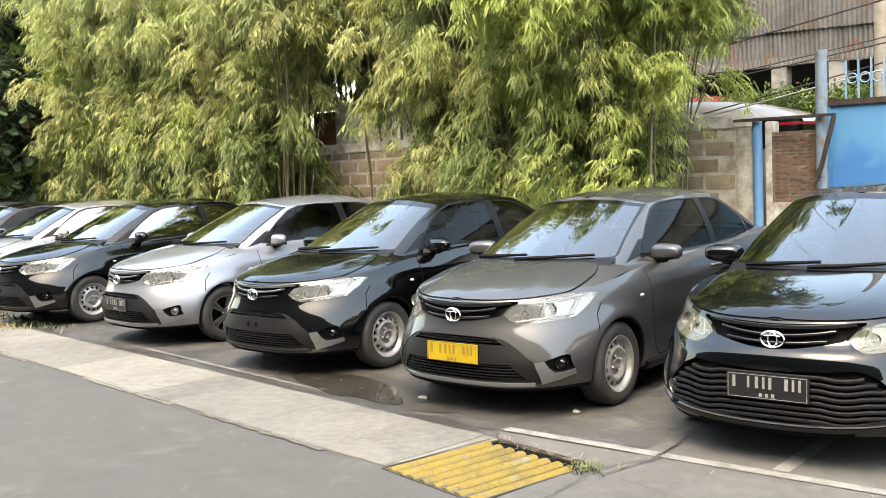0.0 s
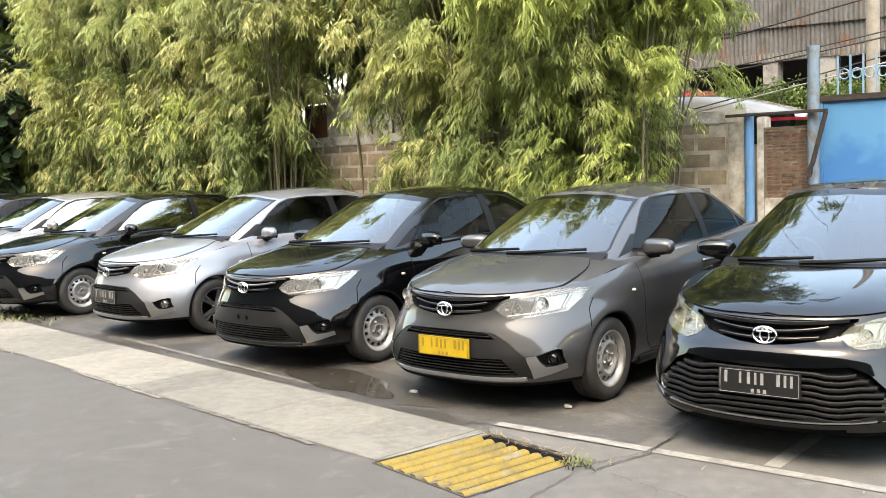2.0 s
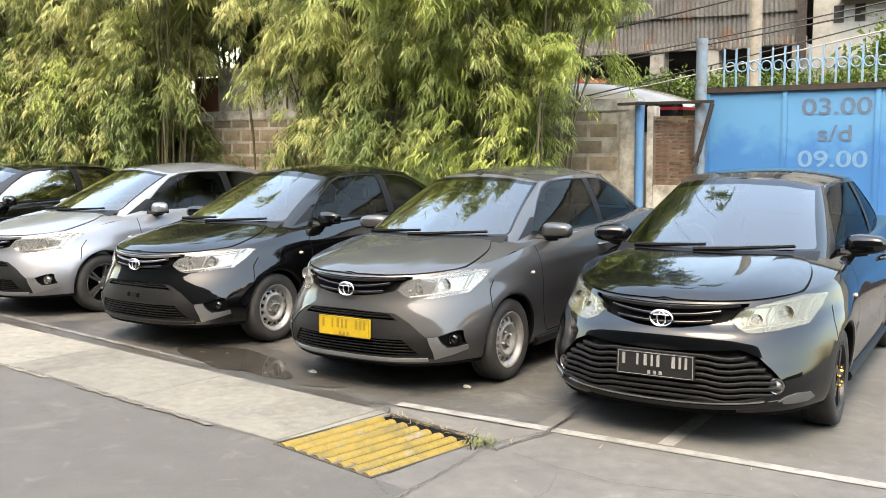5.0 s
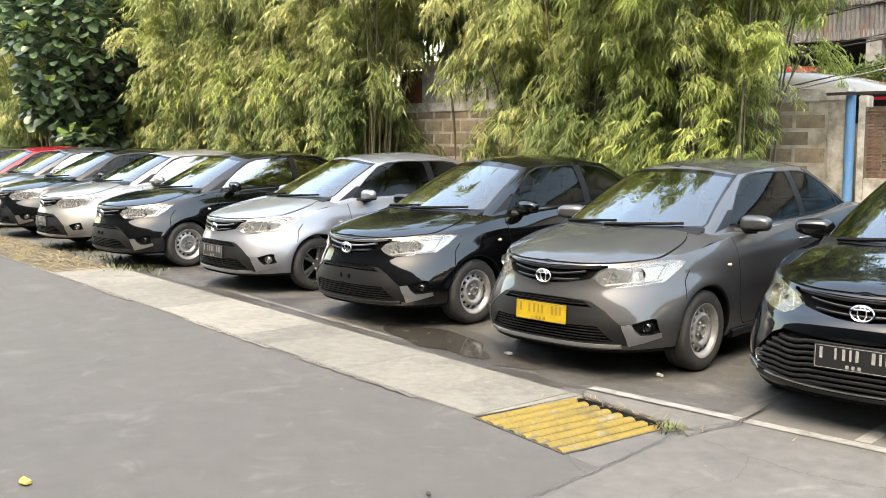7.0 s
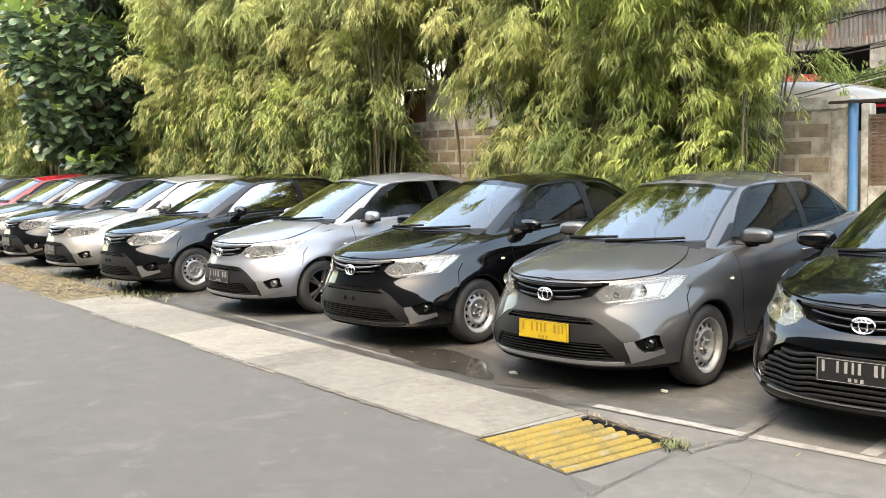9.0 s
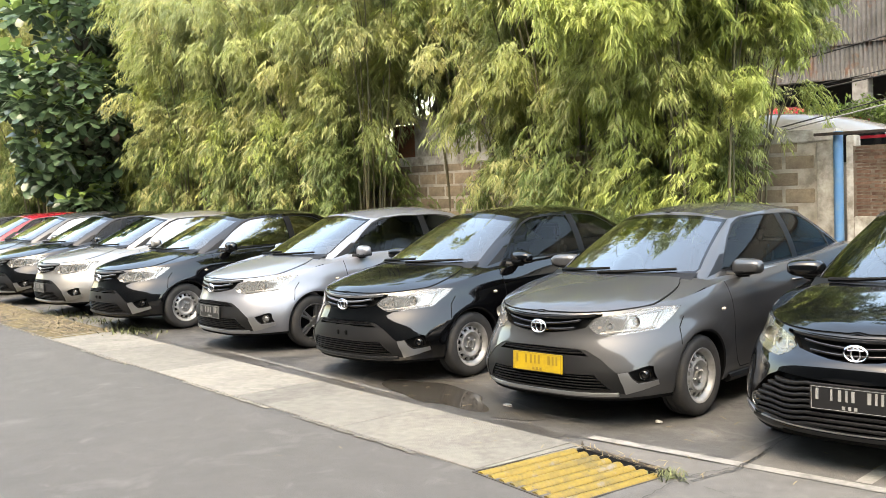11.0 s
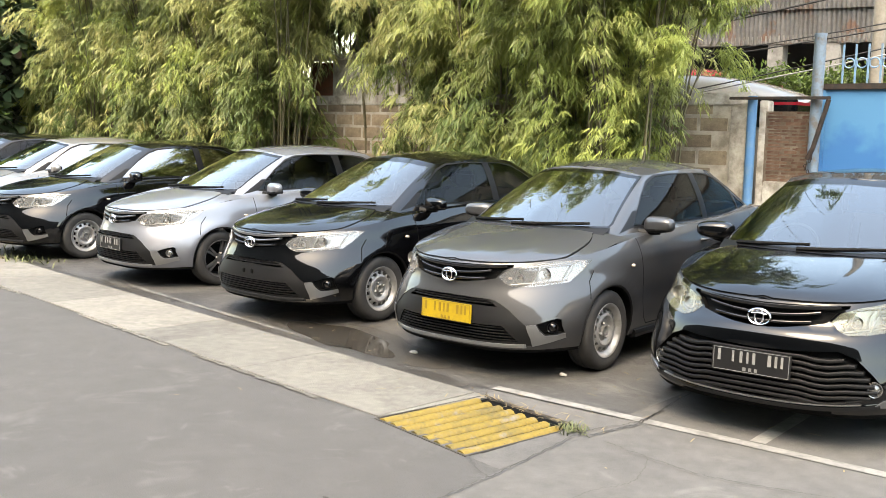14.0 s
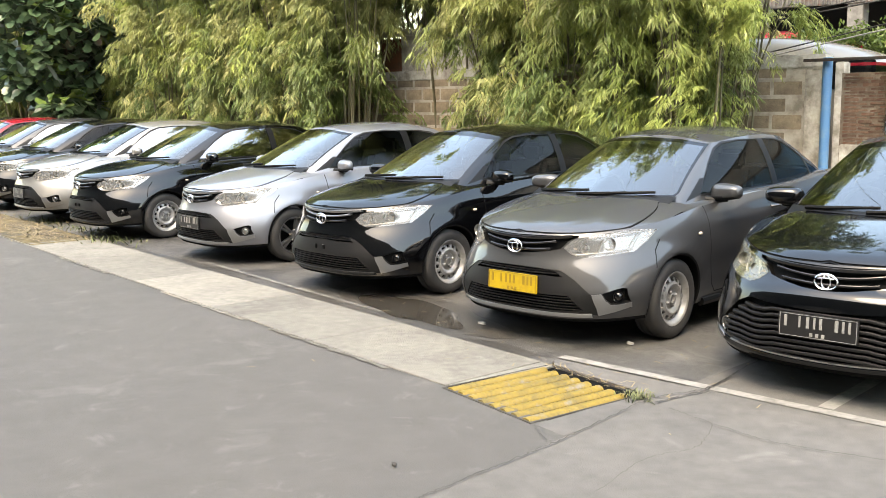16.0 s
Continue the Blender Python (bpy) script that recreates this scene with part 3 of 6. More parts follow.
HOUSE_BASE = ((0, 0.94, 0.96), (0.40, 0.995, 0.955), (0.60, 1.09, 0.94), (0.695, 1.30, 0.932), (0.742, 1.9, 0.95), (0.748, 2.6, 0.97), (0.715, 3.3, 0.995), (0.62, 3.82, 1.02), (0.34, 3.98, 1.035), (0, 4.0, 1.04))
HOUSE_TOP = ((0, 1.845, 1.405), (0.30, 1.87, 1.392), (0.472, 1.94, 1.358), (0.505, 2.03, 1.358), (0.545, 2.25, 1.385), (0.567, 2.65, 1.398), (0.54, 3.0, 1.378), (0.475, 3.19, 1.362), (0.26, 3.25, 1.388), (0, 3.26, 1.398))
ROOF = ((1.8, 1.405), (2.1, 1.44), (2.55, 1.462), (2.9, 1.452), (3.26, 1.398))


def house_shell():
    """Windscreen, pillars, side glass and rear glass as one sheet; it is cut into panes later."""
    bm = bmesh.new()
    n, nv = 6, 10
    lo, hi = spline(HOUSE_BASE, n), spline(HOUSE_TOP, n)
    grid = []
    for a, b in zip(lo, hi):
        out = Vector((a.x, (a.y - 2.4) * 0.4, 0)).normalized()
        grid.append([bm.verts.new(a.lerp(b, j / nv) + out * 0.09 * (j / nv) * (1 - j / nv)) for j in range(nv + 1)])
    for g in (grid[0], grid[-1]):
        for v in g:
            v.co.x = 0
    for A, B in zip(grid, grid[1:]):
        for j in range(nv):
            bm.faces.new((A[j], B[j], B[j + 1], A[j + 1]))
    return mirror_faces(bm)


def roof_shell():
    bm = bmesh.new()
    hi = spline(HOUSE_TOP, 6)
    n = 8
    grid = [[bm.verts.new((p.x * (1 - k / n), p.y, p.z + (curve_at(ROOF, p.y) - p.z) * (1 - (1 - k / n) ** 2.2))) for k in range(n + 1)] for p in hi[1:-1]]
    for A, B in zip(grid, grid[1:]):
        for j in range(n):
            bm.faces.new((A[j], A[j + 1], B[j + 1], B[j]))
    for g in grid:
        g[-1].co.x = 0
    mirror_faces(bm)
    bmesh.ops.remove_doubles(bm, verts=bm.verts[:], dist=1e-4)
    bm.normal_update()
    for f in bm.faces:
        if f.normal.z < 0:
            f.normal_flip()
    return bm


def front(f):
    return f.calc_center_median().y < 1.0 and f.normal.y < -0.05


def side_of(s):
    return lambda f: f.calc_center_median().x * s > 0.3 and f.normal.x * s > 0.25


def flip(poly):
    return [(-x, z) for x, z in reversed(poly)]


HEADLAMP = [(0.364, 0.697), (0.408, 0.657), (0.465, 0.636), (0.555, 0.641), (0.645, 0.655), (0.716, 0.668), (0.75, 0.744), (0.764, 0.806), (0.72, 0.812), (0.655, 0.812), (0.58, 0.794), (0.48, 0.771), (0.404, 0.744)]
FRONT_GLASS = [(1.45, 0.992), (1.565, 1.085), (1.745, 1.205), (1.925, 1.30), (2.06, 1.345), (2.28, 1.364), (2.545, 1.362), (2.56, 0.998)]
REAR_GLASS = [(2.655, 0.999), (2.64, 1.362), (2.86, 1.352), (3.05, 1.322), (3.22, 1.255), (3.36, 1.175), (3.40, 1.012)]
QUARTER_GLASS = [(3.43, 1.014), (3.395, 1.16), (3.50, 1.11), (3.66, 1.035), (3.66, 1.02)]
SCREEN = [(-0.612, 0.985), (0.612, 0.985), (0.616, 1.01), (0.488, 1.345), (0.30, 1.380), (0, 1.394), (-0.30, 1.380), (-0.488, 1.345), (-0.616, 1.01)]
SCREEN_CLEAR = [(-0.598, 0.998), (0.598, 0.998), (0.603, 1.012), (0.476, 1.328), (0.29, 1.358), (0, 1.370), (-0.29, 1.358), (-0.476, 1.328), (-0.603, 1.012)]
REAR_SCREEN = [(-0.55, 1.06), (0.55, 1.06), (0.44, 1.35), (-0.44, 1.35)]


def wheel(parent, side, y, kind):
    """Tyre, rim, cap and hub, axis across the car; side +1 or -1."""
    w = new("wheel")
    w.parent = parent
    w.matrix_basis = pose(side * TRACK, y, TYRE_R, 0, 0, 0 if side > 0 else 180)
    R = TYRE_R
    bm = bmesh.new()
    lathe(bm, [(0.195, -0.085), (0.215, -0.092), (R - 0.03, -0.095), (R - 0.006, -0.082), (R, -0.05), (R - 0.004, -0.048), (R - 0.004, -0.04), (R, -0.038), (R, 0.0), (R - 0.004, 0.002), (R - 0.004, 0.01), (R, 0.012), (R, 0.05),
               (R - 0.006, 0.078), (R - 0.022, 0.092), (R - 0.045, 0.096), (0.222, 0.094), (0.206, 0.09), (0.19, 0.084)], 40)
    part("tyre", bm, RUBBER, w, smooth=40)
    bm = bmesh.new()
    if kind == "steel":
        lathe(bm, [(0.185, -0.08), (0.185, 0.07), (0.199, 0.083), (0.197, 0.09), (0.188, 0.088), (0.178, 0.078), (0.170, 0.06), (0.160, 0.052)], 40)
        # perforated disc: windows between an inner and an outer ring
        n, ro, ri = 14, 0.160, 0.118
        for k in range(n):
            a0, a1 = 2 * math.pi * k / n, 2 * math.pi * (k + 1) / n
            m0, m1 = a0 + (a1 - a0) * 0.22, a0 + (a1 - a0) * 0.78

            def at(r, a, x):
                return bm.verts.new((x, r * math.cos(a), r * math.sin(a)))
            o0, o1, i0, i1 = at(ro, a0, 0.052), at(ro, a1, 0.052), at(ri, a0, 0.070), at(ri, a1, 0.070)
            ho0, ho1, hi0, hi1 = at(ro - 0.008, m0, 0.056), at(ro - 0.008, m1, 0.056), at(ri + 0.008, m0, 0.067), at(ri + 0.008, m1, 0.067)
            for q in ((o0, o1, ho1, ho0), (o1, i1, hi1, ho1), (i1, i0, hi0, hi1), (i0, o0, ho0, hi0)):
                bm.faces.new(q)
            back = [bm.verts.new(v.co - Vector((0.02, 0, 0))) for v in (ho0, ho1, hi1, hi0)]
            ring = (ho0, ho1, hi1, hi0)
            for q in range(4):
                bm.faces.new((ring[q], ring[(q + 1) % 4], back[(q + 1) % 4], back[q]))
        lathe(bm, [(0.118, 0.070), (0.108, 0.075), (0.092, 0.070), (0.078, 0.052), (0.05, 0.048), (0.036, 0.052), (0.034, 0.07), (0.0305, 0.072), (0.03, 0.05), (0.001, 0.05)], 28)
        bmesh.ops.remove_doubles(bm, verts=bm.verts[:], dist=1e-5)
        bmesh.ops.recalc_face_normals(bm, faces=bm.faces[:])
        rim = part("rim", bm, STEEL_RIM, w, "silver painted steel rim with oval holes", smooth=35)
    else:
        lathe(bm, [(0.185, -0.08), (0.185, 0.07), (0.2, 0.083), (0.198, 0.09), (0.188, 0.088), (0.178, 0.06), (0.176, -0.02)], 40)
        for k in range(10):
            a = 2 * math.pi * (k // 2) / 5 + (0.13 if k % 2 else -0.13)
            b = 2 * math.pi * (k // 2) / 5 + (0.05 if k % 2 else -0.05)
            p0, p1 = Vector((0.07, 0.04 * math.cos(b), 0.04 * math.sin(b))), Vector((0.07, 0.183 * math.cos(a), 0.183 * math.sin(a)))
            t = (p1 - p0).cross(Vector((1, 0, 0))).normalized()
            vs = []
            for p, h in ((p0, 0.016), (p1, 0.013)):
                vs.append([bm.verts.new(p + t * h * q + Vector((x, 0, 0))) for q, x in ((-1, -0.025), (-0.8, 0.008), (0.8, 0.008), (1, -0.025))])
            for q in range(3):
                bm.faces.new((vs[0][q], vs[0][q + 1], vs[1][q + 1], vs[1][q]))
        lathe(bm, [(0.052, 0.05), (0.05, 0.078), (0.03, 0.084), (0.001, 0.084)], 20)
        bmesh.ops.recalc_face_normals(bm, faces=bm.faces[:])
        rim = part("rim", bm, ALLOY if kind == "alloy" else ALLOY_DARK, w, "split-spoke alloy rim", smooth=35)
    bm = bmesh.new()
    lathe(bm, [(0.15, -0.01), (0.15, 0.0), (0.001, 0.0)], 24)
    part("brake_disc", bm, DARK, w, smooth=30)
    for k in range(4 if kind == "steel" else 5):
        a = 2 * math.pi * k / (4 if kind == "steel" else 5) + 0.4
        bm = bmesh.new()
        x = 0.048 if kind == "steel" else 0.07
        lathe(bm, [(0.011, x), (0.011, x + 0.02), (0.007, x + 0.026), (0.0005, x + 0.026)], 6)
        bmesh.ops.translate(bm, verts=bm.verts[:], vec=(0, 0.055 * math.cos(a), 0.055 * math.sin(a)))
        part("wheel_nut", bm, GOLD if kind == "dark_alloy" else STEEL_RIM, w, smooth=30)
    return w


def skin_y(x, z):
    """Where the nose lies at (x, z)."""
    y = 0.1
    for _ in range(14):
        z0, z1 = curve_at(KEEL, y), curve_at(BELT, y)
        v = min(1, max(0, (z - z0) / (z1 - z0)))
        w = curve_at(WIDE, v)
        y = curve_at(NOSE["now"], v) + curve_at(SWEEP, v) * (1 - math.sqrt(max(0.0, 1 - (min(abs(x), w) / w) ** curve_at(POWER, v))))
    return y


def both(half):
    """A closed outline from the half at +x, given from the middle below round to the middle above."""
    return half + [(-x, z) for x, z in reversed(half) if x > 1e-6]


def nose_bar(bm, xs, z_of, h, proud=0.01, deep=0.03):
    """A bar that follows the nose: section h high, standing proud of the skin."""
    rows = []
    for x in xs:
        z = z_of(x)
        y = skin_y(x, z)
        rows.append([bm.verts.new((x, y + dy, z + dz)) for dy, dz in ((deep, -h / 2), (-proud + 0.003, -h / 2), (-proud, -h / 4), (-proud, h / 4), (-proud + 0.003, h / 2), (deep, h / 2))])
    for A, B in zip(rows, rows[1:]):
        for j in range(5):
            bm.faces.new((A[j], A[j + 1], B[j + 1], B[j]))
    for r in (rows[0], rows[-1]):
        bm.faces.new(r)
    bmesh.ops.recalc_face_normals(bm, faces=bm.faces[:])
    return bm


def span(a, b, n=12):
    return [a + (b - a) * i / n for i in range(n + 1)]


def build_sedan(style, label, rims):
    """style 'plain': split lower grille with satin corner trim; style 'sport': one tall ribbed lower grille."""
    car = thing("car", label, "car", "row of parked sedans")
    sport = style == "sport"
    NOSE["now"] = NOSE_SPORT if sport else NOSE_PLAIN
    # lower body and its openings
    bm = lower_shell()
    bm.normal_update()
    for s in (1, -1):
        for ay in (AXLE_F, AXLE_R):
            ring = [(ay + 0.328 * math.cos(2 * math.pi * k / 28), 0.298 + 0.328 * math.sin(2 * math.pi * k / 28)) for k in range(28)]
            fs = cut_region(bm, ring, (1, 2), lambda f, s=s: f.calc_center_median().x * s > 0.3 and abs(f.normal.x) > 0.12)
            bmesh.ops.delete(bm, geom=fs, context="FACES")
            lip = bmesh.new()
            n = 26
            rows = []
            for k in range(n + 1):
                a = radians(-17 + 214 * k / n)
                row = []
                for r, inset in ((0.328, 0.0), (0.315, 0.008), (0.318, 0.1), (0.33, 0.27)):
                    y, z = ay + r * math.cos(a), 0.298 + r * math.sin(a)
                    yy = max(0.0, y)
                    z0, z1 = curve_at(KEEL, yy), curve_at(BELT, yy)
                    v = min(1, max(0, (z - z0) / (z1 - z0)))
                    xx = half_width(v, yy) + 0.009
                    row.append(lip.verts.new((s * (xx - inset), y, z)))
                rows.append(row)
            for A, B in zip(rows, rows[1:]):
                for j in range(3):
                    lip.faces.new((A[j], A[j + 1], B[j + 1], B[j]))
            part("wheel_arch", lip, PLASTIC, car, smooth=40)
    for s in (1, -1):
        poly = HEADLAMP if s > 0 else flip(HEADLAMP)
        fs = cut_region(bm, poly, (0, 2), lambda f, s=s: f.calc_center_median().y < 1.05 and f.calc_center_median().x * s > 0.2 and (f.normal.y < -0.05))
        tray = take(bm, fs, inward=0.045, keep=True)
        lens = take(bm, fs, inward=-0.002)
        lamp = part("headlight", thicken(lens, 0.05), LENS_OLD if sport else LENS, car, "clear headlamp" if not sport else "slightly yellowed headlamp", smooth=35)
        lamp.visible_shadow = False
        part("lamp_housing", tray, REFLECTOR, lamp, smooth=25)
        for bx, bz, r in ((0.475, 0.694, 0.034), (0.60, 0.722, 0.044)):
            d = bmesh.new()
            lathe(d, [(r * 1.06, -0.004), (r, 0.0), (r * 0.93, 0.012), (r * 0.6, 0.032), (0.012, 0.04), (0.011, 0.012), (0.001, 0.010)], 20, axis="y")
            bmesh.ops.translate(d, verts=d.verts[:], vec=(s * bx, skin_y(bx, bz) + 0.02, bz))
            part("reflector_bowl", d, LAMP_BOWL, lamp, smooth=25)
        for fx, z0, z1 in ((0.44, 0.668, 0.745), (0.545, 0.655, 0.776), (0.69, 0.685, 0.80)):
            d = bmesh.new()
            tube(d, [(s * fx, skin_y(fx, z0) + 0.03, z0), (s * (fx + 0.02), skin_y(fx + 0.02, z1) + 0.03, z1)], 0.006, 6)
            part("lamp_divider", d, SATIN, lamp, smooth=40)
        for x0, x1, z0, z1 in ((0.43, 0.70, 0.648, 0.682), (0.47, 0.73, 0.762, 0.80)):
            d = bmesh.new()
            tube(d, [(s * (x0 + (x1 - x0) * k / 8), skin_y(x0 + (x1 - x0) * k / 8, z0 + (z1 - z0) * k / 8) + 0.022, z0 + (z1 - z0) * k / 8) for k in range(9)], 0.0075, 6)
            part("lamp_divider", d, LAMP_EDGE, lamp, smooth=40)
        d = a_box(0.405, 0.432, 0, 0.012, 0.683, 0.697, 0.003)
        bmesh.ops.translate(d, verts=d.verts[:], vec=(0, skin_y(0.42, 0.69) + 0.024, 0))
        if s < 0:
            bmesh.ops.scale(d, verts=d.verts[:], vec=(-1, 1, 1))
            bmesh.ops.reverse_faces(d, faces=d.faces[:])
        part("indicator_bulb", d, AMBER, lamp, smooth=40)
    up = both([(0, 0.645), (0.13, 0.653), (0.26, 0.671), (0.345, 0.690), (0.392, 0.748), (0.44, 0.770), (0.44, 0.784), (0.25, 0.779), (0, 0.773)])
    fs = cut_region(bm, up, (0, 2), front)
    part("upper_grille", thicken(take(bm, fs, inward=0.035), -0.033), GRILLE_DEEP, car, smooth=35)
    wing = SATIN if style == "chrome" else PLASTIC_GLOSS
    for z, slope, h, half, m in ((0.757, 0.12, 0.022, 0.40, wing), (0.712, 0.30, 0.015, 0.31, wing), (0.672, 0.20, 0.017, 0.27, PLASTIC_GLOSS)):
        d = bmesh.new()
        nose_bar(d, span(-half, half, 20), lambda x, z=z, k=slope: z + k * x * x, h, 0.003, 0.03)
        part("grille_bar", d, m, car, smooth=35)
    if sport:
        low = both([(0, 0.262), (0.144, 0.265), (0.418, 0.285), (0.607, 0.315), (0.64, 0.335), (0.657, 0.37), (0.60, 0.44), (0.519, 0.521), (0.44, 0.556), (0.26, 0.545), (0, 0.535)])
        fs = cut_region(bm, low, (0, 2), front)
        part("lower_grille", thicken(take(bm, fs, inward=0.04), -0.038), GRILLE_DEEP, car, smooth=30)
        for k in range(8):
            z = 0.285 + k * 0.033
            half = curve_at(((0.26, 0.36), (0.30, 0.555), (0.345, 0.625), (0.40, 0.60), (0.47, 0.535), (0.53, 0.44)), z)
            d = bmesh.new()
            nose_bar(d, span(-half, half, 28), lambda x, z=z: z - 0.012 * max(0, min(1, (abs(x) - 0.27) / 0.06)) + 0.014 * max(0, min(1, (abs(x) - 0.40) / 0.08)) - 0.015 * x * x, 0.019, 0.004, 0.045)
            part("grille_bar", d, PLASTIC_GREY, car, smooth=35)
        d = bmesh.new()
        nose_bar(d, span(-0.64, 0.64, 28), lambda x: 0.236 + 0.09 * x * x, 0.034, 0.014, 0.03)
        part("front_lip", d, GLOSS_BLACK, car, smooth=40)
        # thin satin strip drawn as the highlight on the black lip
        d = bmesh.new()
        nose_bar(d, span(-0.56, 0.56, 28), lambda x: 0.252 + 0.09 * x * x, 0.007, 0.017, 0.01)
        part("lip_edge", d, SATIN, car, smooth=40)
        # satin corners imitate bright reflections on the gloss black bumper
        for s in (1, -1):
            corner = [(0.60, 0.268), (0.66, 0.262), (0.735, 0.262), (0.764, 0.282), (0.752, 0.312), (0.70, 0.318), (0.655, 0.305)]
            fs = cut_region(bm, corner if s > 0 else flip(corner), (0, 2), lambda f, s=s: front(f) and f.calc_center_median().x * s > 0.3)
            part("bumper_trim", thicken(take(bm, fs, inward=-0.008), 0.016), SATIN, car, "pale bumper corner standing in for a reflection on gloss black", smooth=40)
        fogs = ((0.612, 0.362, 0.036),)
    else:
        low = both([(0, 0.238), (0.30, 0.245), (0.54, 0.25), (0.606, 0.246), (0.605, 0.30), (0.582, 0.392), (0.472, 0.488), (0.40, 0.531), (0.365, 0.546), (0.30, 0.552), (0, 0.557)])
        fs = cut_region(bm, low, (0, 2), front)
        panel = thicken(take(bm, fs, inward=0.004), -0.004)
        panel.normal_update()
        facing = lambda f: f.normal.y < -0.2
        upper = both([(0, 0.510), (0.215, 0.507), (0.392, 0.503), (0.325, 0.542), (0.21, 0.549), (0, 0.553)])
        lower = both([(0, 0.262), (0.30, 0.265), (0.535, 0.275), (0.44, 0.380), (0.31, 0.378), (0, 0.377)])
        for slot in (upper, lower):
            fs = cut_region(panel, slot, (0, 2), facing)
            part("lower_grille", thicken(take(panel, fs, inward=0.045), -0.045), GRILLE_DEEP, car, smooth=30)
        part("plate_panel", panel, PLASTIC_GREY, car, "dark grey plastic grille surround", smooth=35)
        for z, half in ((0.520, 0.355), (0.5365, 0.335), (0.282, 0.520), (0.303, 0.50), (0.324, 0.482), (0.345, 0.462), (0.365, 0.445)):
            d = bmesh.new()
            nose_bar(d, span(-half, half, 18), lambda x, z=z: z, 0.0085, -0.008, 0.05)
            part("grille_bar", d, PLASTIC, car, smooth=35)
        if style == "chrome" and rims == "steel":
            # dark boxes stand for two mounting holes, chrome bits for their highlights
            for hx in (-0.055, 0.055):
                part("plate_mount", a_box(hx - 0.012, hx + 0.012, 0.046, 0.062, 0.425, 0.462, 0.004), DARK, car)
                part("plate_screw", a_box(hx - 0.004, hx + 0.004, 0.042, 0.05, 0.462, 0.470, 0.002), CHROME, car)
        for s in (1, -1):
            corner = lambda f, s=s: front(f) and f.calc_center_median().x * s > 0.3
            fog = [(0.638, 0.400), (0.70, 0.428), (0.728, 0.437), (0.743, 0.428), (0.757, 0.340), (0.72, 0.328), (0.681, 0.324), (0.66, 0.354)]
            fs = cut_region(bm, fog if s > 0 else flip(fog), (0, 2), corner)
            part("fog_lamp_recess", thicken(take(bm, fs, inward=0.035), -0.033), GRILLE_DEEP, car, smooth=35)
            trim = [(0.584, 0.391), (0.634, 0.398), (0.656, 0.350), (0.679, 0.319), (0.72, 0.322), (0.759, 0.335), (0.757, 0.303), (0.689, 0.272), (0.608, 0.246), (0.607, 0.30)]
            fs = cut_region(bm, trim if s > 0 else flip(trim), (0, 2), corner)
            part("bumper_trim", thicken(take(bm, fs, inward=-0.007), 0.014), SATIN, car, "satin silver corner trim", smooth=40)
        d = bmesh.new()
        nose_bar(d, span(-0.575, 0.575, 28), lambda x: 0.238 + 0.02 * x * x, 0.026, 0.012, 0.03)
        part("front_lip", d, SATIN if rims == "alloy" or style == "grey" else PLASTIC_GREY, car, smooth=40)
        fogs = ((0.706, 0.374, 0.033),)
    for fx, fz, r in fogs:
        for s in (1, -1):
            d = bmesh.new()
            lathe(d, [(r + 0.008, 0.01), (r + 0.006, -0.006), (r, -0.004), (r * 0.9, 0.004), (r * 0.5, -0.006), (0.001, -0.009)], 20, axis="y")
            bmesh.ops.rotate(d, verts=d.verts[:], cent=(0, 0, 0), matrix=Matrix.Rotation(s * 0.6, 3, "Z"))
            bmesh.ops.translate(d, verts=d.verts[:], vec=(s * fx, skin_y(fx, fz) + (0.012 if sport else 0.02), fz))
            part("fog_lamp", d, FOG_GLASS if sport or rims == "alloy" else GLOSS_BLACK, car, "round clear fog lamp" if sport or rims == "alloy" else "round black blanking cap", smooth=30)
    for f in bm.faces:
        c = f.calc_center_median()
        if c.y < 0.9 and c.z < 0.222:
            f.material_index = 1
    # door shut lines, cut as narrow grooves
    door_lines = [[(0.715, 0.735), (0.655, 0.665), (0.62, 0.55)], [(1.30, 0.93), (1.305, 0.80), (1.33, 0.55), (1.40, 0.32), (1.46, 0.26)], [(2.60, 0.985), (2.605, 0.60), (2.58, 0.26)], [(3.46, 1.0), (3.42, 0.86), (3.26, 0.68), (3.08, 0.50), (3.02, 0.26)],
                  [(1.46, 0.262), (2.0, 0.256), (3.02, 0.26)]]
    for s in (1, -1):
        for line in door_lines:
            for a, b in zip(line, line[1:]):
                t = Vector((b[0] - a[0], b[1] - a[1])).normalized() * 0.0035
                quad = [(a[0] - t.y, a[1] + t.x), (a[0] + t.y, a[1] - t.x), (b[0] + t.y, b[1] - t.x), (b[0] - t.y, b[1] + t.x)]
                fs = cut_region(bm, quad, (1, 2), side_of(s))
                for f in fs:
                    f.material_index = 1
    bmesh.ops.remove_doubles(bm, verts=bm.verts[:], dist=2e-4)
    part("body", bm, [PAINT_GREY, DARK], car, smooth=38)
    # hood with its shut lines; wings beside it
    bm = hood_shell()
    half = [(0.0, 0.128), (0.21, 0.148), (0.36, 0.204), (0.484, 0.291), (0.59, 0.41), (0.648, 0.505), (0.664, 0.60), (0.660, 0.75), (0.640, 0.88), (0.602, 0.98), (0.565, 1.06), (0.54, 1.3)]
    half = [(p.x, p.y) for p in spline([(-0.21, 0.148, 0)] + [(x, y, 0) for x, y in half], 3)][3:]
    half[0] = (0.0, half[0][1])
    shape = half + [(-x, y) for x, y in reversed(half[1:])]
    gap = [(x * 1.014, y - 0.006) for x, y in half]
    gap = gap + [(-x, y) for x, y in reversed(gap[1:])]
    anyf = lambda f: True
    lid_faces = cut_region(bm, shape, (0, 1), anyf)
    lid = take(bm, lid_faces, shift=(0, 0, 0.006))
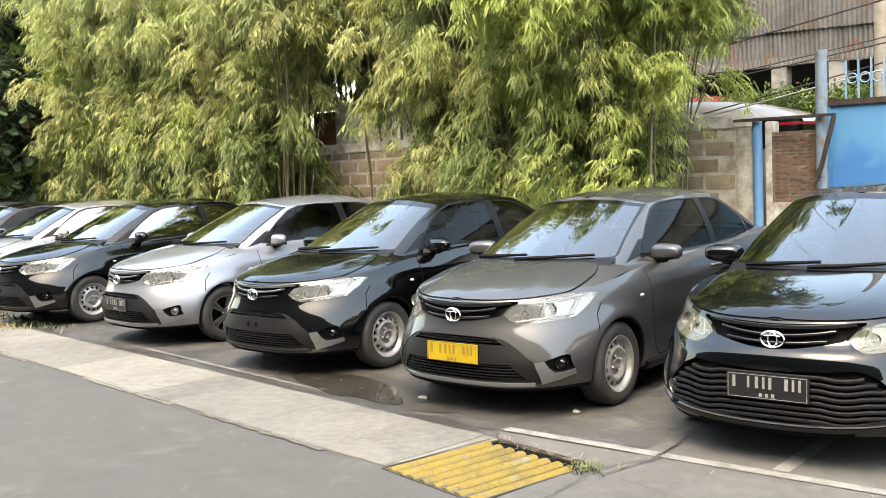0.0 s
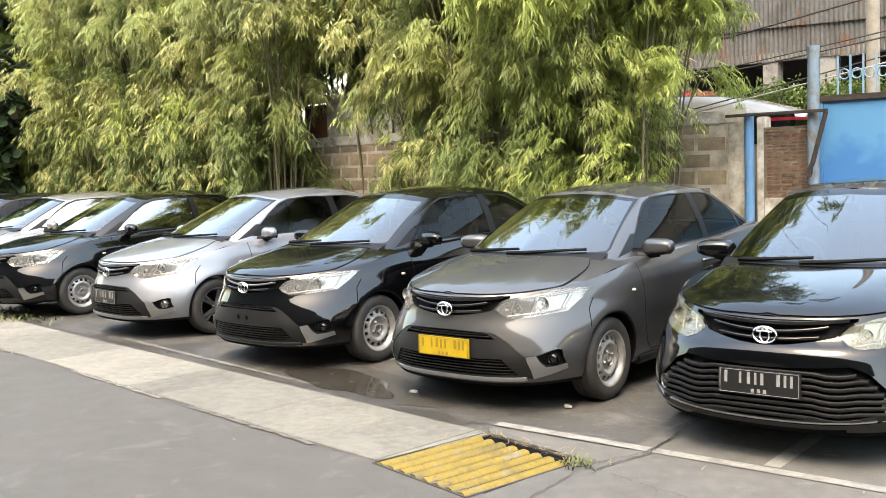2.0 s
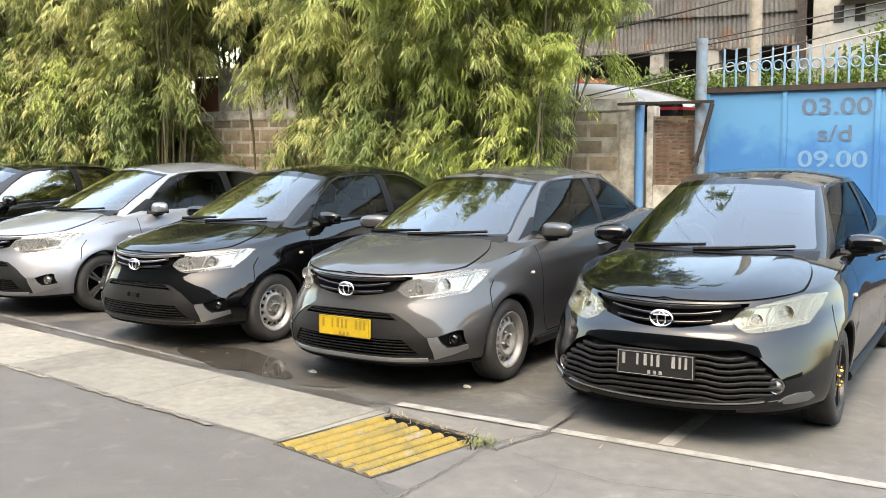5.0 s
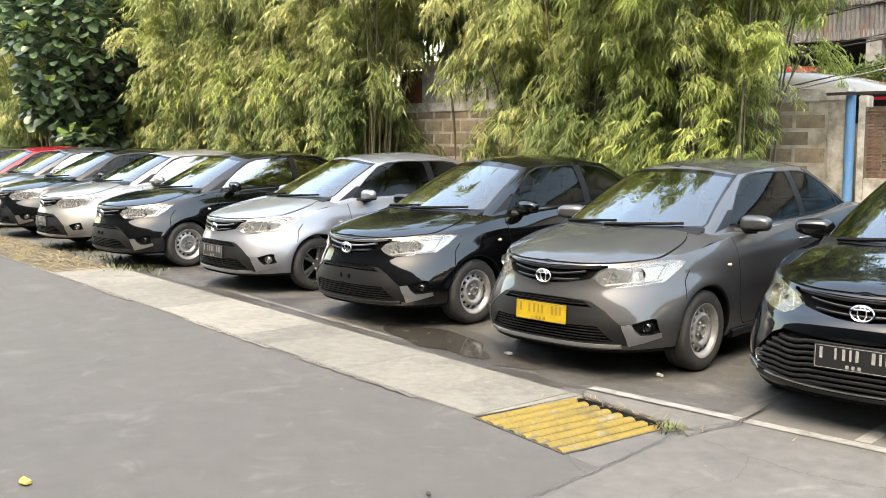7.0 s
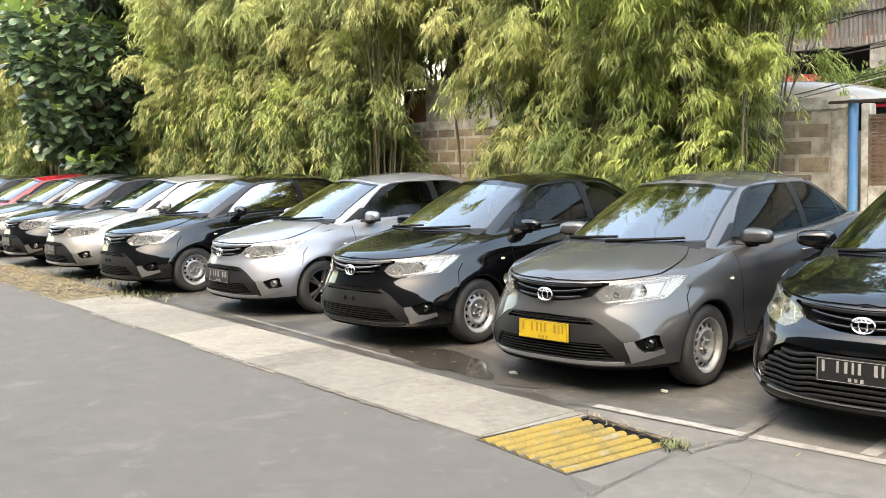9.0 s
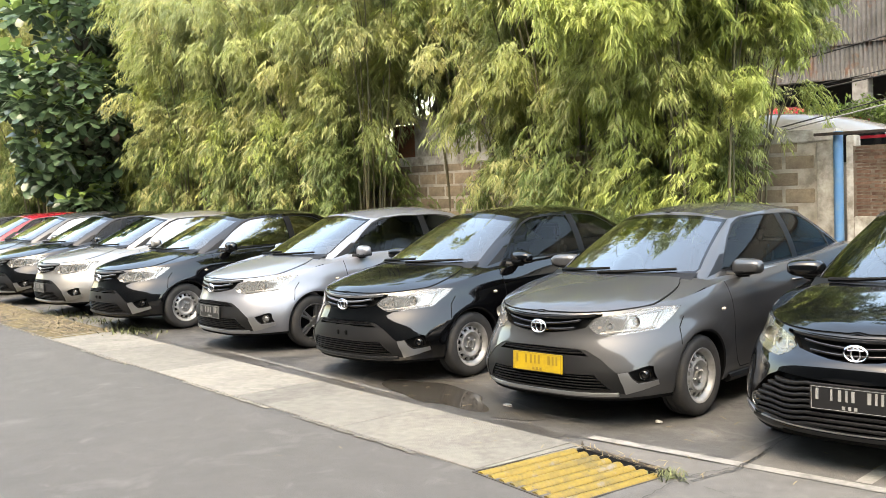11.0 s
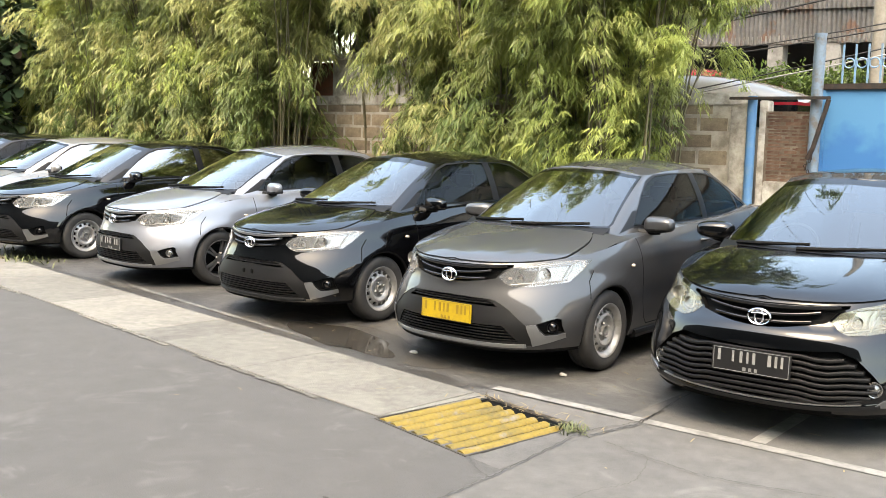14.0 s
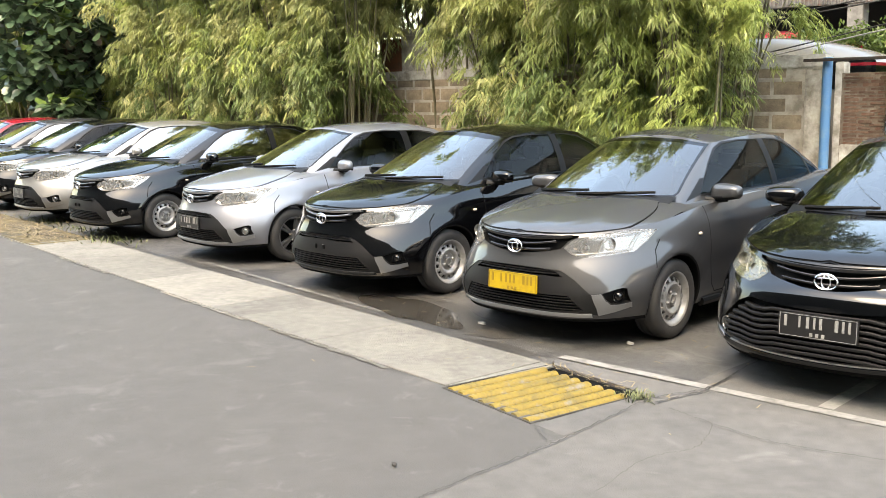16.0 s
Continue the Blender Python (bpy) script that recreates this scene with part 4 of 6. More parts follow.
    groove = cut_region(bm, gap, (0, 1), anyf)
    for f in groove:
        f.material_index = 1
    part("hood", thicken(lid, 0.012), PAINT_GREY, car, smooth=30)
    part("wing_top", bm, [PAINT_GREY, DARK], car, smooth=40)
    part("shoulder", shoulder_shell(), PAINT_GREY, car, smooth=40)
    part("roof", roof_shell(), PAINT_GREY, car, smooth=40)
    # glass house
    bm = house_shell()
    bm.normal_update()
    fs = cut_region(bm, SCREEN, (0, 2), lambda f: f.normal.y < -0.3)
    seal = take(bm, fs, inward=0.0, keep=False)
    seal.normal_update()
    clear = take(seal, cut_region(seal, SCREEN_CLEAR, (0, 2), lambda f: True))
    screen = part("windshield", clear, GLASS, car, "tinted windshield", smooth=40)
    part("border", seal, GLOSS_BLACK, screen, "black printed border of the glass", smooth=40)
    screen.visible_shadow = False
    fs = cut_region(bm, REAR_SCREEN, (0, 2), lambda f: f.normal.y > 0.3)
    back = part("rear_window", take(bm, fs), GLASS_SIDE, car, smooth=40)
    back.visible_shadow = False
    for s in (1, -1):
        for poly in (FRONT_GLASS, REAR_GLASS, QUARTER_GLASS):
            mid = Vector((sum(p[0] for p in poly) / len(poly), sum(p[1] for p in poly) / len(poly)))
            rim_line = [tuple(mid + (Vector(p) - mid) * (1 + 0.016 / (Vector(p) - mid).length)) for p in poly]
            for f in cut_region(bm, rim_line, (1, 2), lambda f, s=s: f.normal.x * s > 0.3):
                f.material_index = 1
            fs = cut_region(bm, poly, (1, 2), lambda f, s=s: f.normal.x * s > 0.3)
            pane = part("side_window", take(bm, fs, inward=0.006), GLASS_SIDE, car, smooth=40)
            pane.visible_shadow = False
        # dark frames: mirror corner, belt seal and centre pillar
        for quad in ([(1.25, 0.945), (1.45, 0.985), (1.575, 1.10), (1.53, 1.10)], [(2.565, 0.99), (2.65, 0.99), (2.635, 1.366), (2.55, 1.366)], [(1.44, 0.974), (3.66, 1.004), (3.66, 1.018), (1.44, 0.991)]):
            fs = cut_region(bm, quad, (1, 2), lambda f, s=s: f.normal.x * s > 0.3)
            for f in fs:
                f.material_index = 1
    fs = cut_region(bm, [(-0.64, 0.95), (0.64, 0.95), (0.62, 0.986), (-0.62, 0.986)], (0, 2), lambda f: f.normal.y < -0.2)
    for f in fs:
        f.material_index = 1
    part("pillar_frame", bm, [PAINT_GREY, PLASTIC], car, "painted pillars round the windows", smooth=40)
    d = bmesh.new()
    rows = []
    for x in span(-0.64, 0.64, 20):
        y = cowl_y(x)
        rows.append([d.verts.new((x, y - 0.055, hood_z(x, min(y - 0.055, 1.2)) - 0.006)), d.verts.new((x, y - 0.03, hood_z(x, y) + 0.004)), d.verts.new((x, y + 0.05, 0.99))])
    for A, B in zip(rows, rows[1:]):
        for j in (0, 1):
            d.faces.new((A[j], B[j], B[j + 1], A[j + 1]))
    part("cowl", d, PLASTIC, car, "black plastic cowl below the windshield", smooth=40)
    for x0, x1 in ((0.50, -0.08), (-0.02, -0.50)):
        d = bmesh.new()
        line = [(x, cowl_y(x) + 0.012 + 0.045 * (1 - i / 6), 0.994 + 0.024 * (1 - i / 6)) for i, x in enumerate(span(x0, x1, 6))]
        tube(d, line, 0.011, 6)
        low = [(x, y - 0.03, z - 0.002) for x, y, z in line]
        tube(d, [low[-1], low[-3], line[2]], 0.013, 6)
        part("wiper", d, GRILLE_DEEP, car, smooth=40)
    for s in (1, -1):
        mir = bmesh.new()
        bmesh.ops.create_uvsphere(mir, u_segments=28, v_segments=16, radius=1)
        sq = lambda q, p: math.copysign(abs(q) ** p, q)
        for v in mir.verts:
            x, y, z = v.co
            out = sq(x, 0.65) * s
            v.co = Vector((sq(x, 0.65) * 0.132, sq(y, 0.75) * (0.09 if y < 0 else 0.02) - 0.02 * out, sq(z, 0.62) * (0.072 if z > 0 else 0.056) * (1 - 0.16 * out) + 0.008 * out))
        for f in mir.faces:
            if f.calc_center_median().z < -0.026:
                f.material_index = 1
        bmesh.ops.translate(mir, verts=mir.verts[:], vec=(s * 0.85, 1.565, 1.0))
        door_mirror = part("door_mirror", mir, [PAINT_GREY, PLASTIC], car, "body-coloured door mirror with black underside", smooth=50)
        part("mirror_glass", a_box(s * 0.85 - 0.09, s * 0.85 + 0.09, 1.575, 1.592, 0.955, 1.045, 0.006), GLOSS_BLACK, door_mirror)
        d = bmesh.new()
        tube(d, [(s * 0.70, 1.50, 0.952), (s * 0.77, 1.53, 0.945), (s * 0.86, 1.555, 0.95)], 0.028, 8, 0.018)
        part("mirror_foot", d, PLASTIC, door_mirror, smooth=40)
        d = bmesh.new()
        bmesh.ops.create_uvsphere(d, u_segments=12, v_segments=6, radius=1, matrix=Matrix.Translation((s * 0.853, 1.165, 0.735)) @ Matrix.Diagonal((0.012, 0.026, 0.013, 1)))
        part("side_indicator", d, AMBER, car, smooth=60)
        for hy in (2.42, 3.30):
            hx = 0.846 if hy < 3 else 0.832
            d = bmesh.new()
            tube(d, spline([(s * hx, hy - 0.10, 0.835), (s * (hx + 0.028), hy - 0.07, 0.838), (s * (hx + 0.03), hy + 0.06, 0.842), (s * hx, hy + 0.09, 0.842)], 4), 0.012, 8)
            part("door_handle", d, PAINT_GREY, car, smooth=50)
        d = bmesh.new()
        tube(d, [(s * 0.80, 1.28, 0.205), (s * 0.80, 2.2, 0.2), (s * 0.80, 3.05, 0.205)], 0.035, 8)
        part("side_sill", d, PLASTIC, car, smooth=40)
    # emblem: plain oval ring with a bar
    d = bmesh.new()
    for rx, rz, r in ((0.063, 0.044, 0.0075), (0.024, 0.040, 0.006)):
        ring = [(rx * math.cos(a), 0.0, rz * math.sin(a)) for a in (2 * math.pi * k / 28 for k in range(29))]
        tube(d, ring, r, 6)
    tube(d, [(-0.044, 0.0, 0.018), (0, 0.0, 0.022), (0.044, 0.0, 0.018)], 0.006, 6)
    bmesh.ops.translate(d, verts=d.verts[:], vec=(0, skin_y(0, 0.692) - 0.022, 0.692))
    part("emblem", d, CHROME, car, "chrome oval badge", smooth=60)
    # floor, wheel wells, dashboard, seats
    d = bmesh.new()
    box(d, -0.66, 0.66, 0.35, 4.1, 0.215, 0.26)
    part("underbody", d, DARK, car)
    d = bmesh.new()
    rows = [[d.verts.new((x, y + 0.27 * (abs(x) / 0.7) ** 2 * f, z)) for y, z, f in ((1.02, 0.93, 1), (1.25, 0.955, 0.8), (1.48, 0.94, 0.3), (1.56, 0.86, 0.1), (1.52, 0.55, 0))] for x in span(-0.66, 0.66, 10)]
    for A, B in zip(rows, rows[1:]):
        for j in range(4):
            d.faces.new((A[j], B[j], B[j + 1], A[j + 1]))
    part("dashboard", d, DASH, car, smooth=40)
    d = bmesh.new()
    tube(d, [(0.17 * math.cos(a), 0.06 * math.sin(a), 0.17 * math.sin(a)) for a in (2 * math.pi * k / 24 for k in range(25))], 0.013, 6)
    tube(d, [(-0.16, 0, 0), (0.16, 0, 0)], 0.02, 6)
    bmesh.ops.translate(d, verts=d.verts[:], vec=(-0.34, 1.72, 0.90))
    part("steering_wheel", d, DASH, car, smooth=50)
    for sx in (-0.34, 0.34):
        d = bmesh.new()
        box(d, sx - 0.24, sx + 0.24, 1.95, 2.45, 0.38, 0.56, 0.05)
        box(d, sx - 0.23, sx + 0.23, -0.07, 0.07, 0.0, 0.58, 0.05, m=pose(0, 2.42, 0.54, -16))
        box(d, sx - 0.12, sx + 0.12, 2.56, 2.66, 1.10, 1.27, 0.035)
        part("seat", d, SEAT, car, smooth=60)
    d = bmesh.new()
    box(d, -0.62, 0.62, 3.0, 3.45, 0.40, 0.56, 0.05)
    box(d, -0.62, 0.62, -0.07, 0.07, 0.0, 0.55, 0.05, m=pose(0, 3.46, 0.52, -20))
    part("rear_seat", d, SEAT, car, smooth=60)
    d = bmesh.new()
    box(d, -0.055, 0.055, 1.78, 1.80, 1.265, 1.31, 0.008)
    tube(d, [(0, 1.80, 1.30), (0, 1.86, 1.37)], 0.008, 6)
    part("interior_mirror", d, PLASTIC, car, smooth=40)
    # tail lamps
    for s in (1, -1):
        d = bmesh.new()
        box(d, -0.11, 0.11, -0.02, 0.02, -0.07, 0.07, 0.02, m=pose(s * 0.62, 4.17, 0.86, 0, 0, s * -42))
        part("tail_light", d, PAINT_RED, car, smooth=40)
    for s in (1, -1):
        for ay in (AXLE_F, AXLE_R):
            wheel(car, s, ay, rims)
    return car


def number_plate(car, ground, ink, rows=((0.021, 0.062, ((-0.19, -0.166), (-0.108, -0.09), (-0.066, -0.042), (-0.026, -0.008), (0.006, 0.03), (0.09, 0.118), (0.13, 0.15), (0.163, 0.183))), (-0.045, 0.02, ((-0.045, -0.02), (-0.012, 0.012), (0.02, 0.045))))):
    """Number plate whose characters are plain bars."""
    holder = new("number_plate", link_mesh("number_plate", a_box(-0.221, 0.221, -0.006, 0.006, -0.066, 0.066, 0.003), ground))
    holder.parent = car
    holder.matrix_basis = pose(0, 0.052 if ground is not PLATE_BLACK or car is SEDAN_ALLOY else -0.02, 0.437 if ground is not PLATE_BLACK or car is SEDAN_ALLOY else 0.449, -2)
    d = bmesh.new()
    for x0, x1, z0, z1 in ((-0.212, 0.212, 0.060, 0.063), (-0.212, 0.212, -0.063, -0.060), (-0.212, -0.209, -0.063, 0.063), (0.209, 0.212, -0.063, 0.063)):
        box(d, x0, x1, -0.0085, -0.006, z0, z1)
    part("plate_rim", d, ink, holder)
    for z, h, spans in rows:
        for a, b in spans:
            c, half = (a + b) / 2, (b - a) * 0.34
            part("plate_bar", a_box(c - half, c + half, -0.009, -0.006, z - h / 2, z + h / 2), ink, holder)
    return holder


def repaint(car, material):
    for o in car.children_recursive:
        for slot in o.material_slots if o.type == "MESH" else ():
            if slot.material in (PAINT_GREY,):
                slot.link = "OBJECT"
                slot.material = material
    return car


# ---- ground ----
def sheet(name, pts, z, material, label, category="ground", cuts=0, thick=0.0):
    bm = bmesh.new()
    if thick:
        poly_prism(bm, pts, z - thick, z)
    else:
        bm.faces.new([bm.verts.new((x, y, z)) for x, y in pts])
    bmesh.ops.recalc_face_normals(bm, faces=bm.faces[:])
    if not thick:
        for f in bm.faces:
            if f.normal.z < 0:
                f.normal_flip()
    return tagged(new(name, link_mesh(name, bm, material)), label, category, kind="structure")


SLOPE = -0.1265                                            # the drain strip runs askew to the bays


def strip_outer(x):
    return 4.18 + SLOPE * (x + 3.87)


def strip_inner(x):
    return 4.965 + SLOPE * (x + 3.6)


sheet("ground", [(-900, -900), (900, -900), (900, 900), (-900, 900)], -0.012, EARTH, "wide flat dusty ground around the car park")
sheet("pavement_lot", [(-70, -45), (40, -45), (40, strip_outer(40) + 5), (-2.2, strip_outer(-2.2)), (-70, strip_outer(-70))], 0.0, ASPHALT, "worn grey paved driveway of the car park", "pavement")
sheet("pavement_bays", [(-70, strip_inner(-70)), (-3.66, strip_inner(-3.66)), (-3.74, 5.12), (-2.64, 5.115), (-2.72, 6.2), (-2.6, 12.6), (-70, 19.5)], 0.001, BAY, "dark damp stained paving of the parking bays", "pavement")
sheet("pavement_apron", [(-2.9, -12.0), (30, -12.0), (30, 12.6), (-2.6, 12.6), (-2.72, 6.2), (-2.78, 4.6)], 0.004, APRON, "newer grey concrete apron with fine cracks", "pavement")

sheet("pavement_patch", [(-3.02, 3.972), (-2.80, 3.93), (-2.74, 4.72), (-2.62, 5.118), (-3.74, 5.12), (-3.655, 4.99), (-2.885, 4.835)], 0.0025, APRON, "rough patch of concrete beside the drain grate", "pavement")

# pale drain cover strip: separate slabs with joints
rng = random.Random(4)
strip = tagged(new("kerb_strip", link_mesh("kerb_strip", poly_prism(bmesh.new(), [(-12.0, strip_outer(-12.0)), (-3.86, strip_outer(-3.86)), (-3.62, strip_inner(-3.62)), (-12.0, strip_inner(-12.0))], -0.01, 0.004), STRIP)), "pale worn concrete drain covers in a long strip", "pavement", kind="structure")
edges = [-11.55, -10.2, -8.55, -6.9, -5.35, -3.86]
for a, b in zip(edges, edges[1:]):
    bm = bmesh.new()
    skew = 0.115
    poly_prism(bm, [(a + 0.002, strip_outer(a)), (b - 0.002, strip_outer(b)), (b - 0.002 + skew, strip_inner(b + skew)), (a + 0.002 + skew, strip_inner(a + skew))], 0.0, 0.010 + rng.uniform(0, 0.003))
    bmesh.ops.bevel(bm, geom=bm.edges[:], offset=0.004, segments=1, affect="EDGES")
    part("slab", bm, STRIP_GREY if abs(a + 6.9) < 0.1 or abs(a + 10.2) < 0.1 else STRIP, strip)
far = tagged(new("kerb_strip", link_mesh("kerb_strip", poly_prism(bmesh.new(), [(-70, strip_outer(-70)), (-17.1, strip_outer(-17.1)), (-17.0, strip_inner(-17.0)), (-70, strip_inner(-70))], -0.01, 0.008), STRIP)), "pale worn concrete drain covers beyond the old grate", "pavement", kind="structure")


def painted_line(p, q, w, label="worn white parking bay line", paint_m=None):
    d = (Vector(q) - Vector(p)).normalized() * (w / 2)
    n = Vector((-d.y, d.x))
    return sheet("floor_marking", [(p[0] + n.x, p[1] + n.y), (p[0] - n.x, p[1] - n.y), (q[0] - n.x, q[1] - n.y), (q[0] + n.x, q[1] + n.y)], 0.0085, paint_m or LINE, label, "marking")


painted_line((-3.72, 5.175), (12.0, 5.085), 0.085)
painted_line((-1.97, 5.225), (-1.90, 9.6), 0.09)
painted_line((0.63, 5.21), (0.70, 9.6), 0.09)
painted_line((-8.95, 5.86), (-6.75, 5.52), 0.05, "faint remains of a white bay line", LINE_OLD)
painted_line((-6.75, 5.52), (-5.6, 5.36), 0.03, "faint remains of a white bay line", LINE_OLD)

# cracks and joints in the paving
def crack(pts, w, seed, label="dark winding crack in the paving", fill=None, z=0.0135, soft_edge=False):
    r = random.Random(seed)
    bm = bmesh.new()
    line = spline([(x, y, 0) for x, y in pts], 22)
    line = [p + Vector((r.uniform(-1, 1), r.uniform(-1, 1), 0)) * 0.009 for p in line]
    rows = []
    for i, p in enumerate(line):
        t = (line[min(i + 1, len(line) - 1)] - line[max(i - 1, 0)]).normalized()
        n = Vector((-t.y, t.x, 0)) * w * 0.55 * (0.1 if i in (0, len(line) - 1) else 1)
        ka, kb = r.uniform(0.2, 1.0), r.uniform(0.2, 1.0)
        if soft_edge:
            ka, kb = (0.55 + 0.8 * noise.noise(Vector((i * 0.23, seed, q))) + 0.35 * noise.noise(Vector((i * 0.9, seed, q))) for q in (0.0, 7.0))
        rows.append((bm.verts.new((p.x + n.x * ka, p.y + n.y * ka, z)), bm.verts.new((p.x - n.x * kb, p.y - n.y * kb, z))))
    for A, B in zip(rows, rows[1:]):
        bm.faces.new((A[0], A[1], B[1], B[0]))
    return tagged(new("crack", link_mesh("crack", bm, fill or CRACK)), label, "crack", kind="structure")


crack([(-2.9, -2.0), (-2.86, 0.0), (-2.82, 1.5), (-2.79, 2.6), (-2.79, 3.0), (-2.77, 3.52), (-2.76, 3.96), (-2.78, 4.71), (-2.64, 5.18), (-2.68, 5.98), (-2.6, 7.5)], 0.011, 1)
crack([(-2.72, 4.70), (-2.66, 4.95), (-2.62, 5.12), (-2.66, 5.6)], 0.017, 2)
crack([(-2.62, 4.66), (-2.25, 4.56), (-1.93, 4.52), (-1.55, 4.60), (-1.25, 4.66), (-0.6, 4.62)], 0.007, 3)
crack([(-2.3, 4.57), (-2.2, 4.2), (-2.3, 3.9), (-2.25, 3.4)], 0.004, 6)
crack([(-3.05, 3.98), (-2.9, 3.86), (-2.77, 3.78)], 0.006, 4)
crack([(-2.95, 4.86), (-2.85, 4.74), (-2.76, 4.70)], 0.009, 5)
crack([(-10.6, 4.2), (-11.6, 4.35), (-12.6, 4.3), (-13.4, 4.5)], 0.007, 8)
joint = [(x, strip_outer(x) - 0.03) for x in (-11.6, -9.6, -7.6, -5.6, -3.9)]
crack(joint, 0.007, 7, "dark joint along the drain strip")
crack([(x, strip_outer(x) - 0.015) for x in (-30, -24, -17.2)], 0.012, 9, "dark joint along the drain strip")

for k, (xa, xb) in enumerate(((-7.9, -6.3), (-5.9, -4.4), (-10.6, -9.2))):
    crack([(xa + (xb - xa) * i / 4, strip_outer(xa + (xb - xa) * i / 4) - 0.03) for i in range(5)], 0.07, 30 + k, "crumbled pale cement along the drain strip", STRIP, 0.0085, True)
crack([(x, strip_inner(x) + 0.06 + 0.03 * math.sin(x * 3)) for x in (-11, -9.5, -8, -6.5, -5.2, -3.9)], 0.22, 41, "dark damp band along the drain strip", DAMP, 0.0042, True)

# puddle in a wider damp patch
def pool(name, grow, z, material, label, seed):
    r = random.Random(seed)
    ph = [r.uniform(0, 6.283) for _ in range(5)]
    bm = bmesh.new()
    ring = []
    for k in range(72):
        a = 2 * math.pi * k / 72
        w = grow * (1 + sum(0.11 / (i + 1) ** 0.5 * math.sin((i + 2) * a + ph[i]) for i in range(5)))
        ring.append(bm.verts.new((-5.55 + 0.50 * w * math.cos(a) - 0.1 * math.sin(a), 5.58 + 0.24 * w * math.sin(a) - 0.09 * w * math.cos(a), z)))
    bm.faces.new(ring)
    tagged(new(name, link_mesh(name, bm, material)), label, "puddle", kind="structure")


pool("damp_patch", 2.0, 0.0058, DAMP, "dark damp patch round the puddle", 4)
pool("puddle", 1.25, 0.0092, WET, "shallow dark puddle on the bay paving", 3)


# yellow drain grate of heavy half-round bars in a pit
def grate(corner, along, across, length, depth, bars, label, slats=False):
    g = thing("drain_grate", label, "drain grate", "drain grates")
    g.matrix_basis = pose(corner[0], corner[1], 0, 0, 0, math.degrees(math.atan2(along[1], along[0])))
    part("pit", a_box(0, length, 0, depth, -0.30, -0.006), DARK, g)
    bm = bmesh.new()
    for x0, x1, y0, y1 in ((-0.012, length + 0.012, -0.014, 0.0), (-0.012, length + 0.012, depth, depth + 0.012), (-0.012, 0.0, 0, depth), (length, length + 0.012, 0, depth)):
        box(bm, x0, x1, y0, y1, -0.05, 0.006, 0.002)
    part("frame", bm, CRACK if not slats else STRIP, g, "dark steel frame")
    step = length / bars
    for k in range(bars):
        bm = bmesh.new()
        x = (k + 0.5) * step
        w = step * (0.41 if not slats else 0.33)
        prof = [(x - w, -0.02), (x - w * 0.92, 0.008), (x - w * 0.55, 0.024), (x, 0.029), (x + w * 0.55, 0.024), (x + w * 0.92, 0.008), (x + w, -0.02)]
        A = [bm.verts.new((a, 0.004, z - 0.014)) for a, z in prof]
        B = [bm.verts.new((a, depth - (0.085 if not slats else 0.01), z - 0.014)) for a, z in prof]
        for i in range(len(prof) - 1):
            bm.faces.new((A[i], A[i + 1], B[i + 1], B[i]))
        bm.faces.new(A[::-1]), bm.faces.new(B)
        bmesh.ops.recalc_face_normals(bm, faces=bm.faces[:])
        part("bar", bm, GRATE_OLD if slats else GRATE, g, smooth=50)
    return g


u = Vector((-3.049 + 3.835, 3.981 - 4.149)).normalized()
grate((-3.835, 4.149), u, None, 0.80, 0.83, 8, "worn yellow painted steel drain grate with thick bars")
e = Vector((1, SLOPE)).normalized()
grate((-17.0, strip_outer(-17.0) + 0.03), e, None, 5.25, 0.78, 34, "old faded yellow drain grate littered with straw", slats=True)


def blades(name, spots, n, length, material, label, category, seed, flat=0.5, w=0.004):
    """Loose straw or grass: thin bent blades."""
    r = random.Random(seed)
    vs, fs = [], []
    for _ in range(n):
        x, y, z, sx, sy = r.choice(spots)
        p = Vector((x + r.gauss(0, sx), y + r.gauss(0, sy), z))
        a, L = r.uniform(0, 6.283), length * r.uniform(0.4, 1.2)
        up = r.uniform(0, flat)
        d = Vector((math.cos(a), math.sin(a), up)).normalized()
        s = Vector((-math.sin(a), math.cos(a), 0)) * w
        q = p + d * L * 0.55
        t = q + (d + Vector((0, 0, -0.25))).normalized() * L * 0.45
        t.z, q.z = max(t.z, z), max(q.z, z + 0.003)
        i = len(vs)
        vs += [p - s, p + s, q + s * 0.8, q - s * 0.8, t]
        fs += [(i, i + 1, i + 2, i + 3), (i + 3, i + 2, i + 4)]
    me = bpy.data.meshes.new(name)
    me.from_pydata([tuple(v) for v in vs], [], fs)
    me.materials.append(material)
    return tagged(new(name, me), label, category, kind="stuff")


def on_grate(a, b):
    return (-3.835 + u.x * a - u.y * b, 4.149 + u.y * a + u.x * b)


edge_spots = [(*on_grate(0.1 + 0.75 * k / 9, 0.80), 0.02, 0.05, 0.03) for k in range(10)]
blades("straw", edge_spots, 80, 0.075, STRAW, "dry straw caught along the grate's edge", "straw", 11, 0.5, 0.0035)
blades("weeds", [(*on_grate(0.84, 0.76), 0.005, 0.05, 0.05)], 90, 0.075, GRASS, "small green weeds growing beside the grate", "weeds", 12, 1.6, 0.004)
old = [(x, strip_outer(x) + 0.42, 0.03, 0.45, 0.22) for x in (-16.4, -15.4, -14.4, -13.6, -12.8, -12.2)]
blades("straw", old, 1000, 0.15, STRAW, "thick scatter of dry straw over the old grate", "straw", 13, 0.35, 0.007)
blades("weeds", [(-11.4, 6.05, 0.0, 0.25, 0.15), (-12.6, 6.35, 0.0, 0.5, 0.1), (-14.2, 6.5, 0, 0.5, 0.1)], 380, 0.11, GRASS, "low weeds at the end of the old grate", "weeds", 14, 1.4, 0.008)
